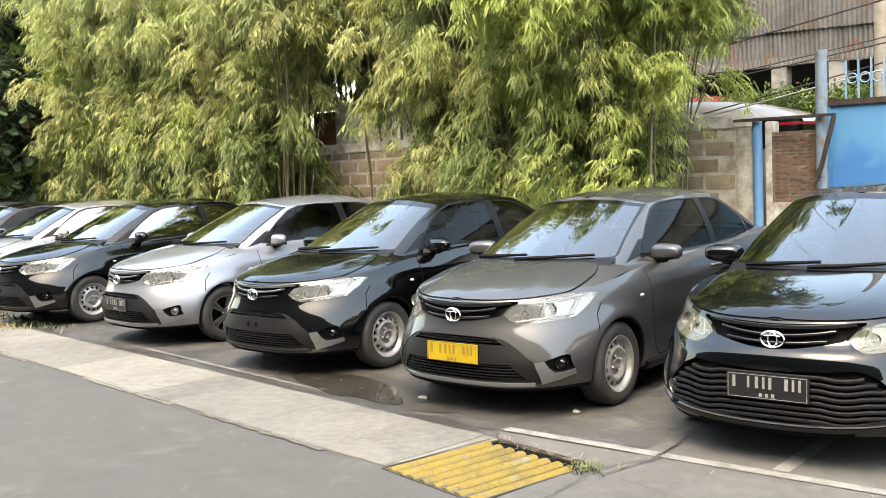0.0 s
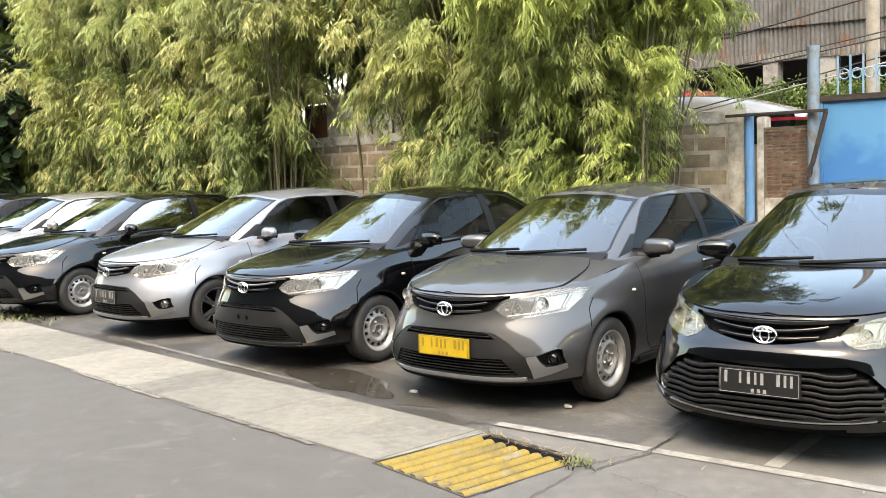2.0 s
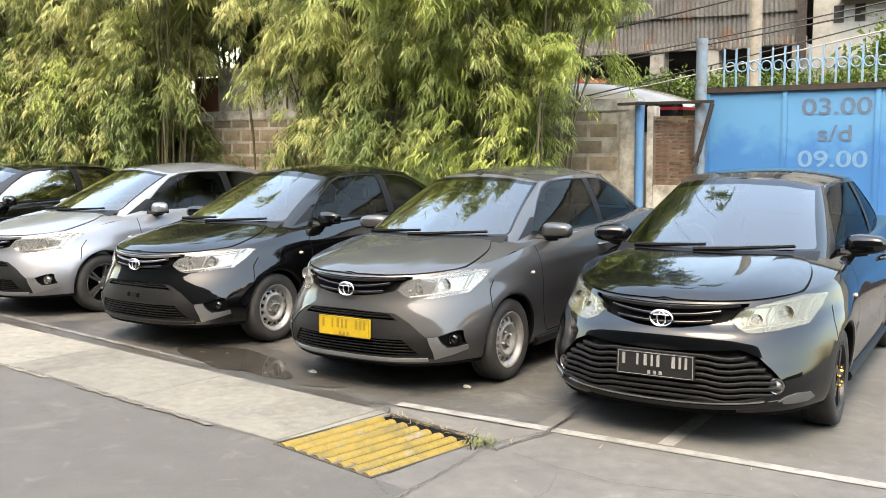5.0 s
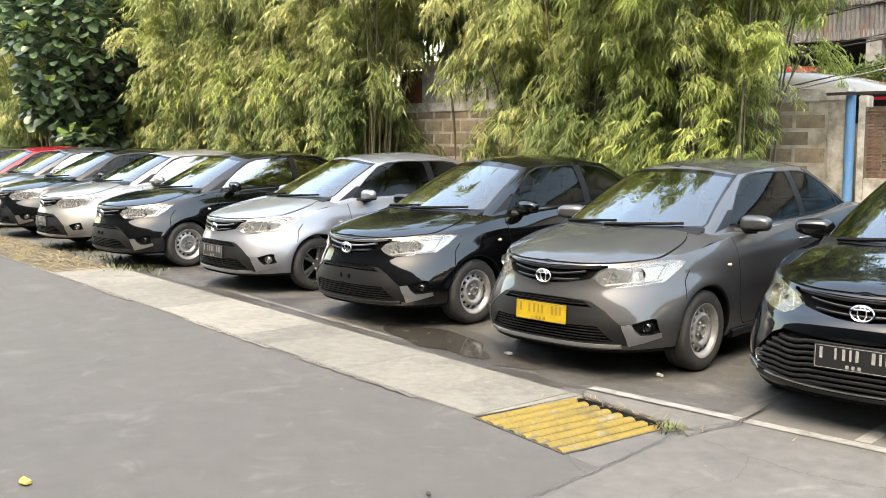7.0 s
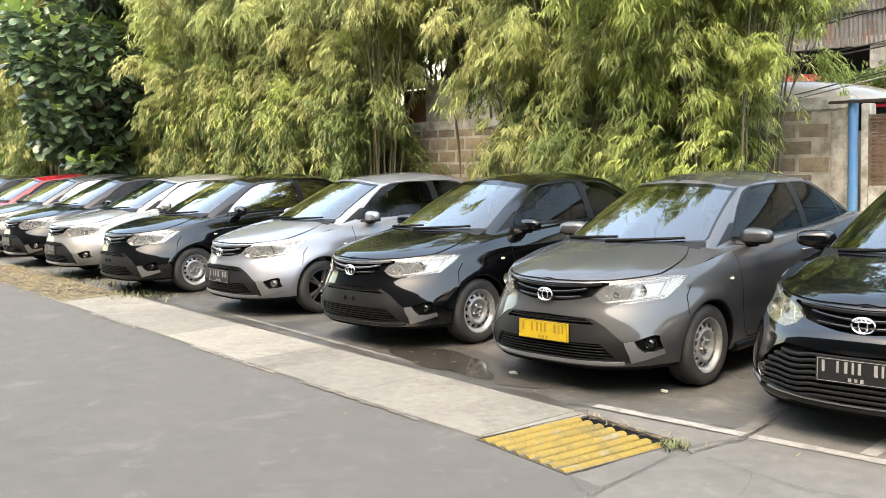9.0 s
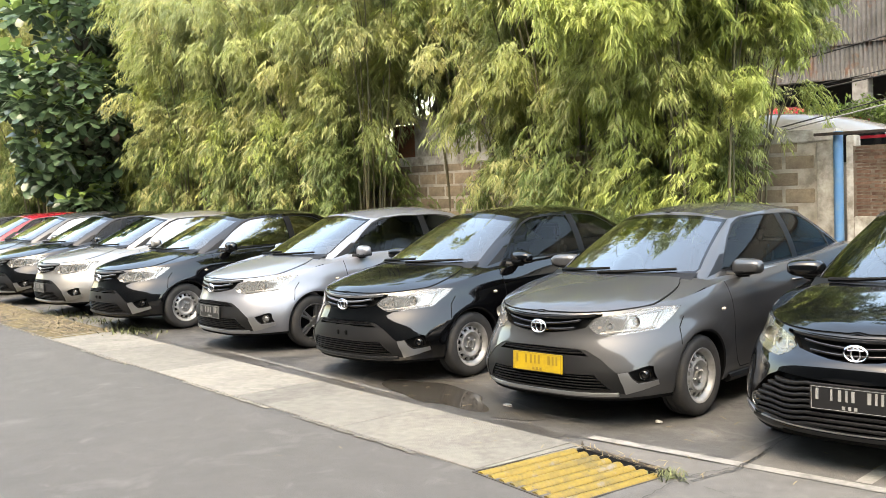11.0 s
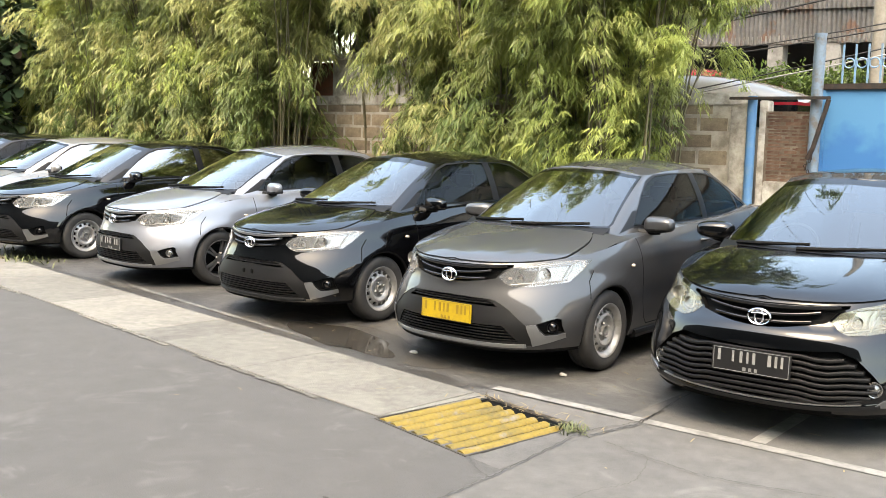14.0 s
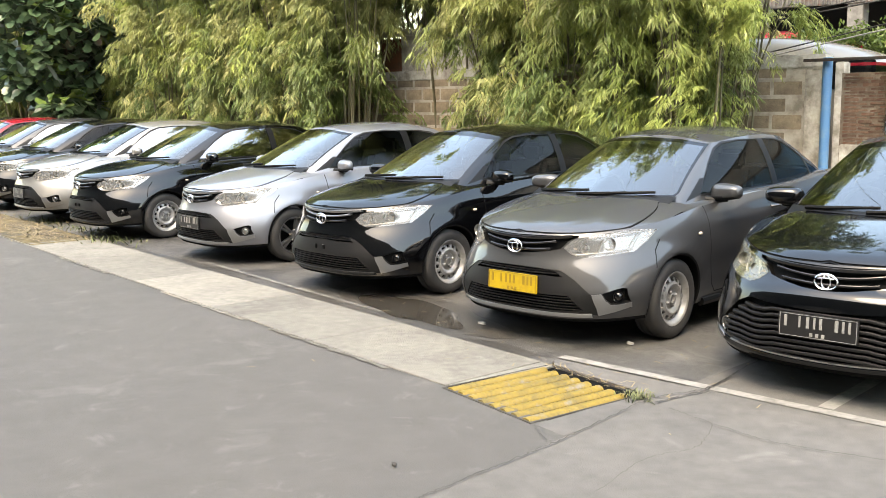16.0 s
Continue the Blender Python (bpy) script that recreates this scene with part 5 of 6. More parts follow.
blades("straw", [(-3.2, 5.9, 0.012, 1.2, 0.8), (-5.2, 6.0, 0.012, 0.8, 0.5)], 130, 0.09, STRAW, "thin dry bamboo leaves strewn on the paving", "straw", 15, 0.08, 0.004)


def scrap(x, y, size, material, label, seed):
    r = random.Random(seed)
    bm = bmesh.new()
    n = 7
    ring = [(x + size * math.cos(a) * r.uniform(0.6, 1.1), y + 0.6 * size * math.sin(a) * r.uniform(0.6, 1.1)) for a in (2 * math.pi * k / n for k in range(n))]
    poly_prism(bm, ring, 0.009, 0.016)
    for v in bm.verts:
        v.co.z += r.uniform(0, 0.012) if v.co.z > 0.012 else 0
    return tagged(new("litter", link_mesh("litter", bm, material)), label, "litter")


scrap(-4.70, 1.83, 0.055, LITTER_O, "small orange wrapper lying on the driveway", 1)
scrap(-4.75, 5.55, 0.04, LITTER, "scrap of pale paper on the bay paving", 2)
scrap(-3.55, 5.75, 0.04, LITTER, "scrap of pale paper on the bay paving", 3)
scrap(-3.14, 3.05, 0.018, CRACK, "small dark stone on the driveway", 4)


# ---- plain unseen walls, added to keep low sky out of car reflections ----
tagged(new("wall_south", link_mesh("wall_south", a_box(-70, 26, -10.3, -10.0, -0.02, 13.0), CLOSING)), "plain unseen wall added to dim what the cars reflect", "wall", kind="structure")
tagged(new("wall_east", link_mesh("wall_east", a_box(26, 26.3, -10.0, 12.0, -0.02, 3.2), CLOSING)), "plain unseen wall added to dim what the cars reflect", "wall", kind="structure")

# ---- boundary wall ----
WALL_Y = 12.0
wall = tagged(new("wall_boundary", link_mesh("wall_boundary", a_box(-14.0, -4.99, WALL_Y - 0.004, WALL_Y + 0.16, -0.02, 2.06), MORTAR)), "weathered concrete block boundary wall behind the bamboo", "wall", kind="structure")
d = poly_prism(bmesh.new(), [(-46, 16.0), (-14.0, 12.02), (-14.0, 12.16), (-46, 16.14)], -0.02, 2.06)
tagged(new("wall_boundary_far", link_mesh("wall_boundary_far", d, MORTAR)), "weathered boundary wall running on behind the bamboo", "wall", kind="structure")
tagged(new("wall_coping", link_mesh("wall_coping", a_box(-14.0, -4.76, WALL_Y - 0.03, WALL_Y + 0.2, 2.06, 2.22, 0.012), PLASTER)), "stained cement coping beam on the block wall", "wall", kind="structure")
tagged(new("wall_pier", link_mesh("wall_pier", a_box(-5.0, -4.77, WALL_Y - 0.05, WALL_Y + 0.2, -0.02, 2.06, 0.015), PLASTER)), "rough plastered concrete pier with exposed patches", "pier", kind="structure")

# wall behind the gap in the bamboo: panel, brick patch and white tin beyond
tagged(new("wall_upper_panel", link_mesh("wall_upper_panel", a_box(-12.15, -10.2, WALL_Y + 0.04, WALL_Y + 0.14, 2.22, 2.82), PLASTER)), "pale cement panel on top of the block wall", "wall", kind="structure")
tagged(new("wall_brick_patch", link_mesh("wall_brick_patch", a_box(-12.65, -12.15, WALL_Y + 0.04, WALL_Y + 0.13, 2.22, 2.78), mat("red_brick_patch", (0.33, 0.13, 0.07), 0.9, second=(0.22, 0.12, 0.08), scale=6, bump=0.4, vary=0.15))), "patch of red brick beside the cement panel", "wall", kind="structure")
tagged(new("ledge", link_mesh("ledge", a_box(-12.9, -10.0, WALL_Y - 0.04, WALL_Y + 0.22, 2.82, 2.92, 0.01), PLASTER)), "cement ledge above the brick patch", "ledge", kind="structure")
bm = bmesh.new()
rows = []
for k in range(81):
    x = -12.7 + 2.6 * k / 80
    rows.append([bm.verts.new((x, yy + 0.02 * math.cos(k * math.pi / 2), z)) for yy, z in ((12.9, 2.9), (13.6, 4.1))])
for A, B in zip(rows, rows[1:]):
    bm.faces.new((A[0], B[0], B[1], A[1]))
tagged(new("tin_roof", link_mesh("tin_roof", bm, ROOF_OLD, 60)), "whitish corrugated roof seen through the bamboo", "roof", kind="structure")

# blocks near the camera, each a piece of its own
rng = random.Random(8)
block_mesh = link_mesh("block", a_box(-0.19, 0.19, -0.012, 0.06, -0.09, 0.09, 0.009), BLOCK)
for row in range(4, 10):
    z = 0.12 + row * 0.212
    for k in range(24):
        x = -5.23 - k * 0.412 - (0.206 if row % 2 else 0)
        if x - 0.2 > -5.2 or x < -13.8:
            continue
        ob = new("block", block_mesh)
        ob.parent = wall
        ob.matrix_basis = pose(x, WALL_Y + rng.uniform(-0.004, 0.004), z, 0, rng.uniform(-0.5, 0.5), 0)

# brick return with pale render edge
bw = tagged(new("wall_brick", link_mesh("wall_brick", a_box(-4.60, -3.98, WALL_Y - 0.014, WALL_Y + 0.2, -0.02, 1.985), JOINT)), "crumbling old red brick wall beside the gate", "wall", kind="structure")
tagged(new("wall_render_edge", link_mesh("wall_render_edge", a_box(-4.645, -4.545, WALL_Y - 0.015, WALL_Y + 0.2, -0.02, 2.12, 0.012), PLASTER)), "strip of pale crumbling render", "wall", kind="structure")
tagged(new("wall_plaster_foot", link_mesh("wall_plaster_foot", a_box(-4.545, -3.99, WALL_Y - 0.045, WALL_Y + 0.02, -0.02, 1.13, 0.012), PLASTER)), "crumbling beige plaster on the foot of the brick wall", "wall", kind="structure")
brick_mesh = link_mesh("brick", a_box(-0.1, 0.1, -0.026, 0.05, -0.0175, 0.0175, 0.006), BRICK)
for row in range(26, 46):
    z = 0.04 + row * 0.0427
    for k in range(4):
        x = -4.45 + k * 0.207 - (0.1 if row % 2 else 0) + rng.uniform(-0.03, 0.03)
        x = max(x, -4.44)
        if x > -3.98 or (row == 45 and k == 1):
            continue
        ob = new("brick", brick_mesh)
        ob.parent = bw
        ob.matrix_basis = pose(x, WALL_Y + rng.uniform(0.0, 0.009), z + rng.uniform(-0.006, 0.006), 0, rng.uniform(-2, 2), rng.uniform(-1, 1)) @ Matrix.Diagonal((rng.uniform(0.7, 1.0), 1, rng.uniform(0.7, 1.12), 1))

bm = bmesh.new()
tube(bm, [(-4.70, WALL_Y - 0.11, 0.0), (-4.70, WALL_Y - 0.11, 2.17)], 0.058, 16)
tagged(new("steel_post", link_mesh("steel_post", bm, PIPE_BLUE, 40)), "blue painted round steel post against the wall pier", "post")
bm = bmesh.new()
tube(bm, [(-3.93, WALL_Y - 0.10, 0.0), (-3.93, WALL_Y - 0.10, 2.88)], 0.068, 18)
tube(bm, [(-3.93, WALL_Y - 0.10, 2.86), (-3.93, WALL_Y - 0.10, 2.895)], 0.072, 18)
post = tagged(new("gate_post", link_mesh("gate_post", bm, POST_BLUE, 40)), "tall faded blue round gate post", "post")

# gate support bracket
br = thing("gate_bracket", "rusty steel bracket across the wall head", "bracket")
part("bar", a_box(-4.95, -3.74, WALL_Y - 0.24, WALL_Y - 0.18, 2.122, 2.158, 0.004), RUST, br)
bm = bmesh.new()
tube(bm, [(-3.755, WALL_Y - 0.21, 2.12), (-3.90, WALL_Y - 0.22, 1.55), (-3.96, WALL_Y - 0.22, 1.42)], 0.028, 6)
part("brace", bm, RUST, br)

chain = thing("chain", "short rusty chain hanging from the gate brace", "chain")
for k in range(9):
    bm = bmesh.new()
    c = Vector((-3.94 + 0.035 * math.sin(k * 0.9), WALL_Y - 0.235, 1.50 - 0.032 * k))
    ax = Vector((1, 0, 0)) if k % 2 else Vector((0, 1, 0))
    tube(bm, [c + ax * 0.014 * math.cos(a) + Vector((0, 0, 0.022 * math.sin(a))) for a in (2 * math.pi * q / 10 for q in range(11))], 0.005, 5)
    part("link", bm, RUST, chain, smooth=60)

# sliding gate with a row of bars and rings on top
gate = thing("gate", "chalky blue sheet-steel sliding gate with grey painted opening hours", "gate")
panels = [-3.86, -2.95, -1.95, -0.95, 0.05, 1.05]
for a, b in zip(panels, panels[1:]):
    bm = a_box(a, b - 0.012, WALL_Y - 0.05, WALL_Y - 0.03, 0.12, 2.25, 0.004)
    part("panel", bm, GATE_BLUE, gate)
for x in panels:
    part("upright", a_box(x - 0.03, x + 0.03, WALL_Y - 0.075, WALL_Y - 0.02, 0.1, 2.25, 0.006), GATE_BLUE, gate)
part("top_rail", a_box(-3.92, 1.1, WALL_Y - 0.09, WALL_Y + 0.0, 2.24, 2.31, 0.006), RUST, gate, "rusty brown top rail")
part("bottom_rail", a_box(-3.9, 1.1, WALL_Y - 0.08, WALL_Y + 0.0, 0.04, 0.12, 0.006), RUST, gate)
n_bars = 34
for k in range(n_bars):
    x = -3.67 + 0.14 * k
    part("gate_bar", a_box(x - 0.012, x + 0.012, WALL_Y - 0.055, WALL_Y - 0.043, 2.31, 2.76, 0.003), BAR_BLUE, gate)
    if k < n_bars - 1:
        bm = bmesh.new()
        tube(bm, [(x + 0.07 + 0.056 * math.cos(a), WALL_Y - 0.048, 2.545 + 0.056 * math.sin(a)) for a in (2 * math.pi * q / 18 for q in range(19))], 0.009, 6)
        part("gate_ring", bm, BAR_BLUE, gate, smooth=60)
for text, x, z, size in (("03.00", -2.77, 1.965, 0.265), ("s/d", -2.59, 1.665, 0.255), ("09.00", -2.80, 1.37, 0.265)):
    cu = bpy.data.curves.new("lettering", "FONT")
    cu.body, cu.size, cu.extrude, cu.offset = text, size, 0.002, 0.003
    tmp = new("lettering", cu)
    deps = bpy.context.evaluated_depsgraph_get()
    me = bpy.data.meshes.new_from_object(tmp.evaluated_get(deps))
    bpy.data.objects.remove(tmp)
    me.materials.clear()
    me.materials.append(LETTER_PALE if text.startswith("09") else LETTER)
    ob = new("lettering", me)
    ob.parent = gate
    ob.matrix_basis = pose(x, WALL_Y - 0.054, z, 90) @ Matrix.Diagonal((1.3, 1, 1, 1))

# ---- beyond the wall ----
shed = thing("shed_building", "open concrete shed clad above in weathered corrugated tin", "building")
SY = 22.0
bm = bmesh.new()
rows = []
n = 520
for k in range(n + 1):
    x = -15.0 + (-4.95 + 15.0) * k / n
    rows.append([bm.verts.new((x, SY - 0.2 + 0.03 * math.cos(k * 2 * math.pi / 5.2), z)) for z in (4.42 + 0.02 * math.sin(x * 1.3), 5.4, 5.42, 8.0)])
for A, B in zip(rows, rows[1:]):
    for j in range(3):
        bm.faces.new((A[j], B[j], B[j + 1], A[j + 1]))
part("tin_cladding", bm, TIN, shed, smooth=60)
bm = bmesh.new()
rows = []
for k in range(n + 1):
    x = -15.0 + (-4.95 + 15.0) * k / n
    sheet_k = int((x + 15.0) / 0.82)
    low_edge = 3.72 + 0.05 * math.sin(sheet_k * 2.3) + 0.01 * math.sin(x * 17)
    rows.append([bm.verts.new((x, SY - 0.13 - 0.012 * (sheet_k % 2) + 0.03 * math.cos(k * 2 * math.pi / 5.2), z)) for z in (low_edge, 4.52)])
for A, B in zip(rows, rows[1:]):
    bm.faces.new((A[0], B[0], B[1], A[1]))
part("tin_skirt", bm, TIN, shed, "lower row of rusty tin sheets", smooth=60)
part("back_wall", a_box(-15, -4.9, SY + 2.0, SY + 2.2, 0, 8), SHADE_IN, shed)
part("beam", a_box(-15, -4.9, SY - 0.12, SY + 0.1, 3.71, 3.9, 0.01), PILLAR, shed)
part("roof", a_box(-15.2, -4.7, SY - 0.4, SY + 2.4, 8.0, 8.12), TIN, shed)
for x in (-12.6, -10.4, -8.15, -6.9, -5.0):
    part("pillar", a_box(x - 0.17, x + 0.17, SY - 0.1, SY + 0.25, 0, 3.71, 0.015), PILLAR, shed)
part("end_post", a_box(-5.02, -4.86, SY - 0.35, SY - 0.2, 3.4, 8.0), RUST, shed)

house = thing("white_house", "dirty white rendered house with small openings", "house")
part("wall", a_box(-4.84, 8, 22.3, 31.0, 0, 9.0), WHITEWASH, house)
part("roof", a_box(-4.84, 8.2, 22.1, 31.2, 9.0, 9.2), TIN, house)
for x in (-4.42, -4.0, -2.2):
    part("window", a_box(x, x + 0.2, 22.27, 22.35, 4.15, 4.5, 0.005), SHADE_IN, house)
part("awning", a_box(-4.3, 8, 21.8, 22.3, 4.62, 4.70), TIN, house)

bm = bmesh.new()
tube(bm, [(-4.37, 16.0, 0), (-4.40, 16.0, 7.5)], 0.105, 14, 0.09)
tagged(new("utility_pole", link_mesh("utility_pole", bm, POLE, 40)), "pale weathered utility pole behind the gate", "pole")


def cable(p, q, sag, rad, material, label):
    bm = bmesh.new()
    P, Q = Vector(p), Vector(q)
    tube(bm, [P.lerp(Q, k / 16) - Vector((0, 0, sag * 4 * (k / 16) * (1 - k / 16))) for k in range(17)], rad, 5)
    return tagged(new("cable", link_mesh("cable", bm, material, 60)), label, "cable", "overhead cables")


cable((-7.5, 12.8, 1.96), (2.0, 12.8, 3.72), 0.02, 0.010, CABLE_W, "pale overhead cable sloping down to the wall")
cable((-7.5, 12.9, 2.02), (2.0, 13.6, 4.1), 0.08, 0.009, CABLE, "thin black overhead cable")
cable((-9.5, 13.5, 2.45), (2.0, 13.5, 3.95), 0.14, 0.011, CABLE, "thin black overhead cable")
cable((-9.5, 13.5, 2.52), (2.0, 13.9, 4.2), 0.2, 0.009, CABLE, "thin black overhead cable")
cable((-10.5, 13.5, 2.55), (2.0, 13.5, 4.55), 0.03, 0.014, CABLE, "thick black overhead cable")


def leafy(name, label, category, spots, n, size, material, seed, kind="stuff", narrow=0.45):
    """A mass of small pointed leaves scattered in soft blobs (x, y, z, spread)."""
    r = np.random.RandomState(seed)
    S = np.array(spots, float)
    pick = r.randint(0, len(S), n)
    p = S[pick, :3] + r.normal(size=(n, 3)) * S[pick, 3:4] * np.array([1, 0.7, 0.6])
    p[:, 2] = np.maximum(p[:, 2], 0.05)
    a = r.normal(size=(n, 3))
    a /= np.linalg.norm(a, axis=1)[:, None]
    b = np.cross(a, r.normal(size=(n, 3)))
    b /= np.linalg.norm(b, axis=1)[:, None]
    L = (size * r.uniform(0.6, 1.3, n))[:, None]
    v = np.stack([p, p + a * L * 0.5 + b * L * narrow / 2, p + a * L, p + a * L * 0.5 - b * L * narrow / 2], 1).reshape(-1, 3)
    me = bpy.data.meshes.new(name)
    me.from_pydata(v.tolist(), [], np.arange(4 * n).reshape(-1, 4).tolist())
    me.materials.append(material)
    return tagged(new(name, me), label, category, kind=kind)


leafy("hedge", "low clipped bright green hedge behind the wall", "hedge", [(-9.5 + 0.28 * k, 17.0 + 0.3 * math.sin(k), 2.58 + 0.07 * math.sin(k * 1.7), 0.2) for k in range(46)] + [(-9.5 + 0.28 * k, 17.0, 2.1, 0.25) for k in range(46)], 48000, 0.085, HEDGE, 21)
leafy("shrub", "green shrub in front of the white house", "shrub", [(-3.0 + 0.35 * k, 19.0, 3.0 + 0.5 * math.sin(k * 2.1) ** 2, 0.3) for k in range(14)], 9000, 0.13, HEDGE, 22)


# white high-roofed minibus and a red car whose roofs show above the wall
def rounded_vehicle(name, label, paint_m, x0, x1, y0, y1, z0, z1, sill, glassy=True):
    v = thing(name, label, "van" if name != "car" else "car")
    bm = bmesh.new()
    n = 14
    ys = [y0 + (y1 - y0) * k / 8 for k in range(9)]
    prof = []
    for k in range(n + 1):
        t = k / n
        x = x0 + (x1 - x0) * t
        top = z1 - (z1 - sill) * (0.30 * max(0, (0.18 - t) / 0.18) ** 2 + 0.46 * max(0, (t - 0.5) / 0.5) ** 2.4)
        prof.append((x, top))
    grid = []
    for x, top in prof:
        row = [bm.verts.new((x, y0, z0)), bm.verts.new((x, y0, sill))]
        for y in ys:
            q = (y - y0) / (y1 - y0) * 2 - 1
            row.append(bm.verts.new((x, y0 + 0.06 + (y1 - y0 - 0.12) * (y - y0) / (y1 - y0), sill + (top - sill) * (1 - abs(q) ** 2.8 * 0.6))))
        row += [bm.verts.new((x, y1, sill)), bm.verts.new((x, y1, z0))]
        grid.append(row)
    for A, B in zip(grid, grid[1:]):
        for j in range(len(A) - 1):
            bm.faces.new((A[j], B[j], B[j + 1], A[j + 1]))
    bm.faces.new(grid[0]), bm.faces.new(grid[-1][::-1])
    bmesh.ops.recalc_face_normals(bm, faces=bm.faces[:])
    part("body", bm, paint_m, v, smooth=50)
    return v


bus = rounded_vehicle("minibus", "white minibus parked behind the boundary wall", PAINT_WHITE, -8.9, -4.45, 12.75, 14.4, 0.35, 2.55, 1.75)
for k, (x0, x1) in enumerate(((-8.0, -7.0), (-6.9, -5.9), (-5.8, -5.05), (-4.98, -4.44))):
    part("side_window", a_box(x0, x1, 12.735, 12.76, 1.8, 2.16, 0.01), GLOSS_BLACK, bus)
part("rear_window", a_box(-4.47, -4.435, 12.73, 14.4, 1.74, 2.1, 0.008), GLOSS_BLACK, bus)
part("rear_strip", a_box(-4.47, -4.43, 12.722, 14.4, 2.085, 2.125, 0.004), PAINT_RED, bus, "red strip above the rear glass")
part("window_strip", a_box(-4.93, -4.46, 12.722, 12.738, 2.085, 2.125, 0.003), PAINT_RED, bus, "red strip along the rear side glass")
for wx in (-7.7, -4.9):
    for wy in (12.85, 14.3):
        bm = bmesh.new()
        lathe(bm, [(0.001, -0.09), (0.2, -0.09), (0.33, -0.08), (0.35, 0), (0.33, 0.08), (0.2, 0.09), (0.001, 0.09)], 24, axis="y")
        bmesh.ops.translate(bm, verts=bm.verts[:], vec=(wx, wy, 0.35))
        part("wheel", bm, RUBBER, bus, smooth=40)
red = rounded_vehicle("car", "red car parked beyond the hedge", PAINT_RED, -11.4, -7.35, 19.0, 20.7, 1.4, 3.06, 2.4)
part("wheel_block", a_box(-10.8, -7.6, 19.1, 20.6, 0.0, 1.45), SHADE_IN, red)

# ---- parked sedans ----
SEDAN_GREY = build_sedan("grey", "dark grey metallic sedan with a yellow number plate", "steel")
number_plate(SEDAN_GREY, PLATE_YELLOW, PLATE_FADED)
SEDAN_BLACK = build_sedan("chrome", "glossy black sedan with bare steel wheels", "steel")
SEDAN_ALLOY = build_sedan("chrome", "silver sedan with alloy wheels", "alloy")
number_plate(SEDAN_ALLOY, PLATE_BLACK, PLATE_WHITE)
SEDAN_SPORT = build_sedan("sport", "glossy black sedan with a ribbed sport grille", "dark_alloy")
number_plate(SEDAN_SPORT, PLATE_BLACK, PLATE_WHITE)

SEDAN_GREY.matrix_basis = pose(-4.25, 5.253, 0, 0, 0, -0.5)
repaint(SEDAN_SPORT, PAINT_JET).matrix_basis = pose(-2.04, 5.258, 0, 0, 0, 1.6)
far_cars = (
    (SEDAN_ALLOY, -9.181, 5.759, -5.5, PAINT_SILVER, "silver sedan with black windows and alloy wheels"),
    (SEDAN_BLACK, -6.619, 5.461, -1.8, PAINT_BLACK, "glossy black sedan without a number plate"),
    (SEDAN_BLACK, -11.93, 5.853, -4.3, PAINT_BLACK, "black sedan with a pale sheen on its doors"),
    (SEDAN_ALLOY, -14.35, 6.15, -6.0, PAINT_SAND, "pale silver sedan beside the old grate"),
    (SEDAN_ALLOY, -16.75, 6.45, -6.5, PAINT_BLACK, "black sedan with a number plate"),
    (SEDAN_ALLOY, -19.1, 6.75, -6.5, PAINT_GREY, "grey sedan beside a red one"),
    (SEDAN_ALLOY, -21.3, 7.0, -6.5, PAINT_RED, "bright red sedan in the row"),
    (SEDAN_BLACK, -23.8, 7.25, -6.5, PAINT_BLACK, "black sedan beyond the red one"),
    (SEDAN_ALLOY, -26.2, 7.55, -6.5, PAINT_GREY, "dark grey sedan far down the row"),
    (SEDAN_BLACK, -28.6, 7.85, -6.5, PAINT_BLACK, "black sedan far down the row"),
    (SEDAN_ALLOY, -31.0, 8.15, -6.5, PAINT_SILVER, "silver sedan far down the row"),
)
used = set()
for src, x, y, yaw, colour, label in far_cars:
    if src in used:
        one = copy_thing(src, pose(x, y, 0, 0, 0, yaw))
    else:
        one, src.matrix_basis = src, pose(x, y, 0, 0, 0, yaw)
        used.add(src)
    tagged(one, label)
    for o in one.children_recursive:
        if o.name.startswith("side_window") and ("pale" in label or "grey" in label):
            o.material_slots[0].link = "OBJECT"
            o.material_slots[0].material = GLASS_FILM
        for slot in o.material_slots if o.type == "MESH" else ():
            if slot.material in (PAINT_GREY, PAINT_SILVER, PAINT_BLACK):
                slot.link = "OBJECT"
                slot.material = colour

blue = rounded_vehicle("van", "light blue taxi van far down the row", PAINT_BLUE, -2.2, 2.2, -0.86, 0.86, 0.3, 1.92, 1.1)
for side in (-0.855, 0.835):
    for x0, x1 in ((-1.1, -0.15), (-0.05, 0.85), (0.95, 1.55)):
        part("side_window", a_box(x0, x1, side, side + 0.02, 1.18, 1.62, 0.008), GLOSS_BLACK, blue)
for wx in (-1.4, 1.3):
    for wy in (-0.72, 0.72):
        bm = bmesh.new()
        lathe(bm, [(0.001, -0.09), (0.2, -0.09), (0.3, -0.08), (0.31, 0), (0.3, 0.08), (0.2, 0.09), (0.001, 0.09)], 24, axis="y")
        bmesh.ops.translate(bm, verts=bm.verts[:], vec=(wx, wy, 0.31))
        part("wheel", bm, RUBBER, blue, smooth=40)
blue.matrix_basis = pose(-34.9, 10.9, 0, 0, 0, 83.5)


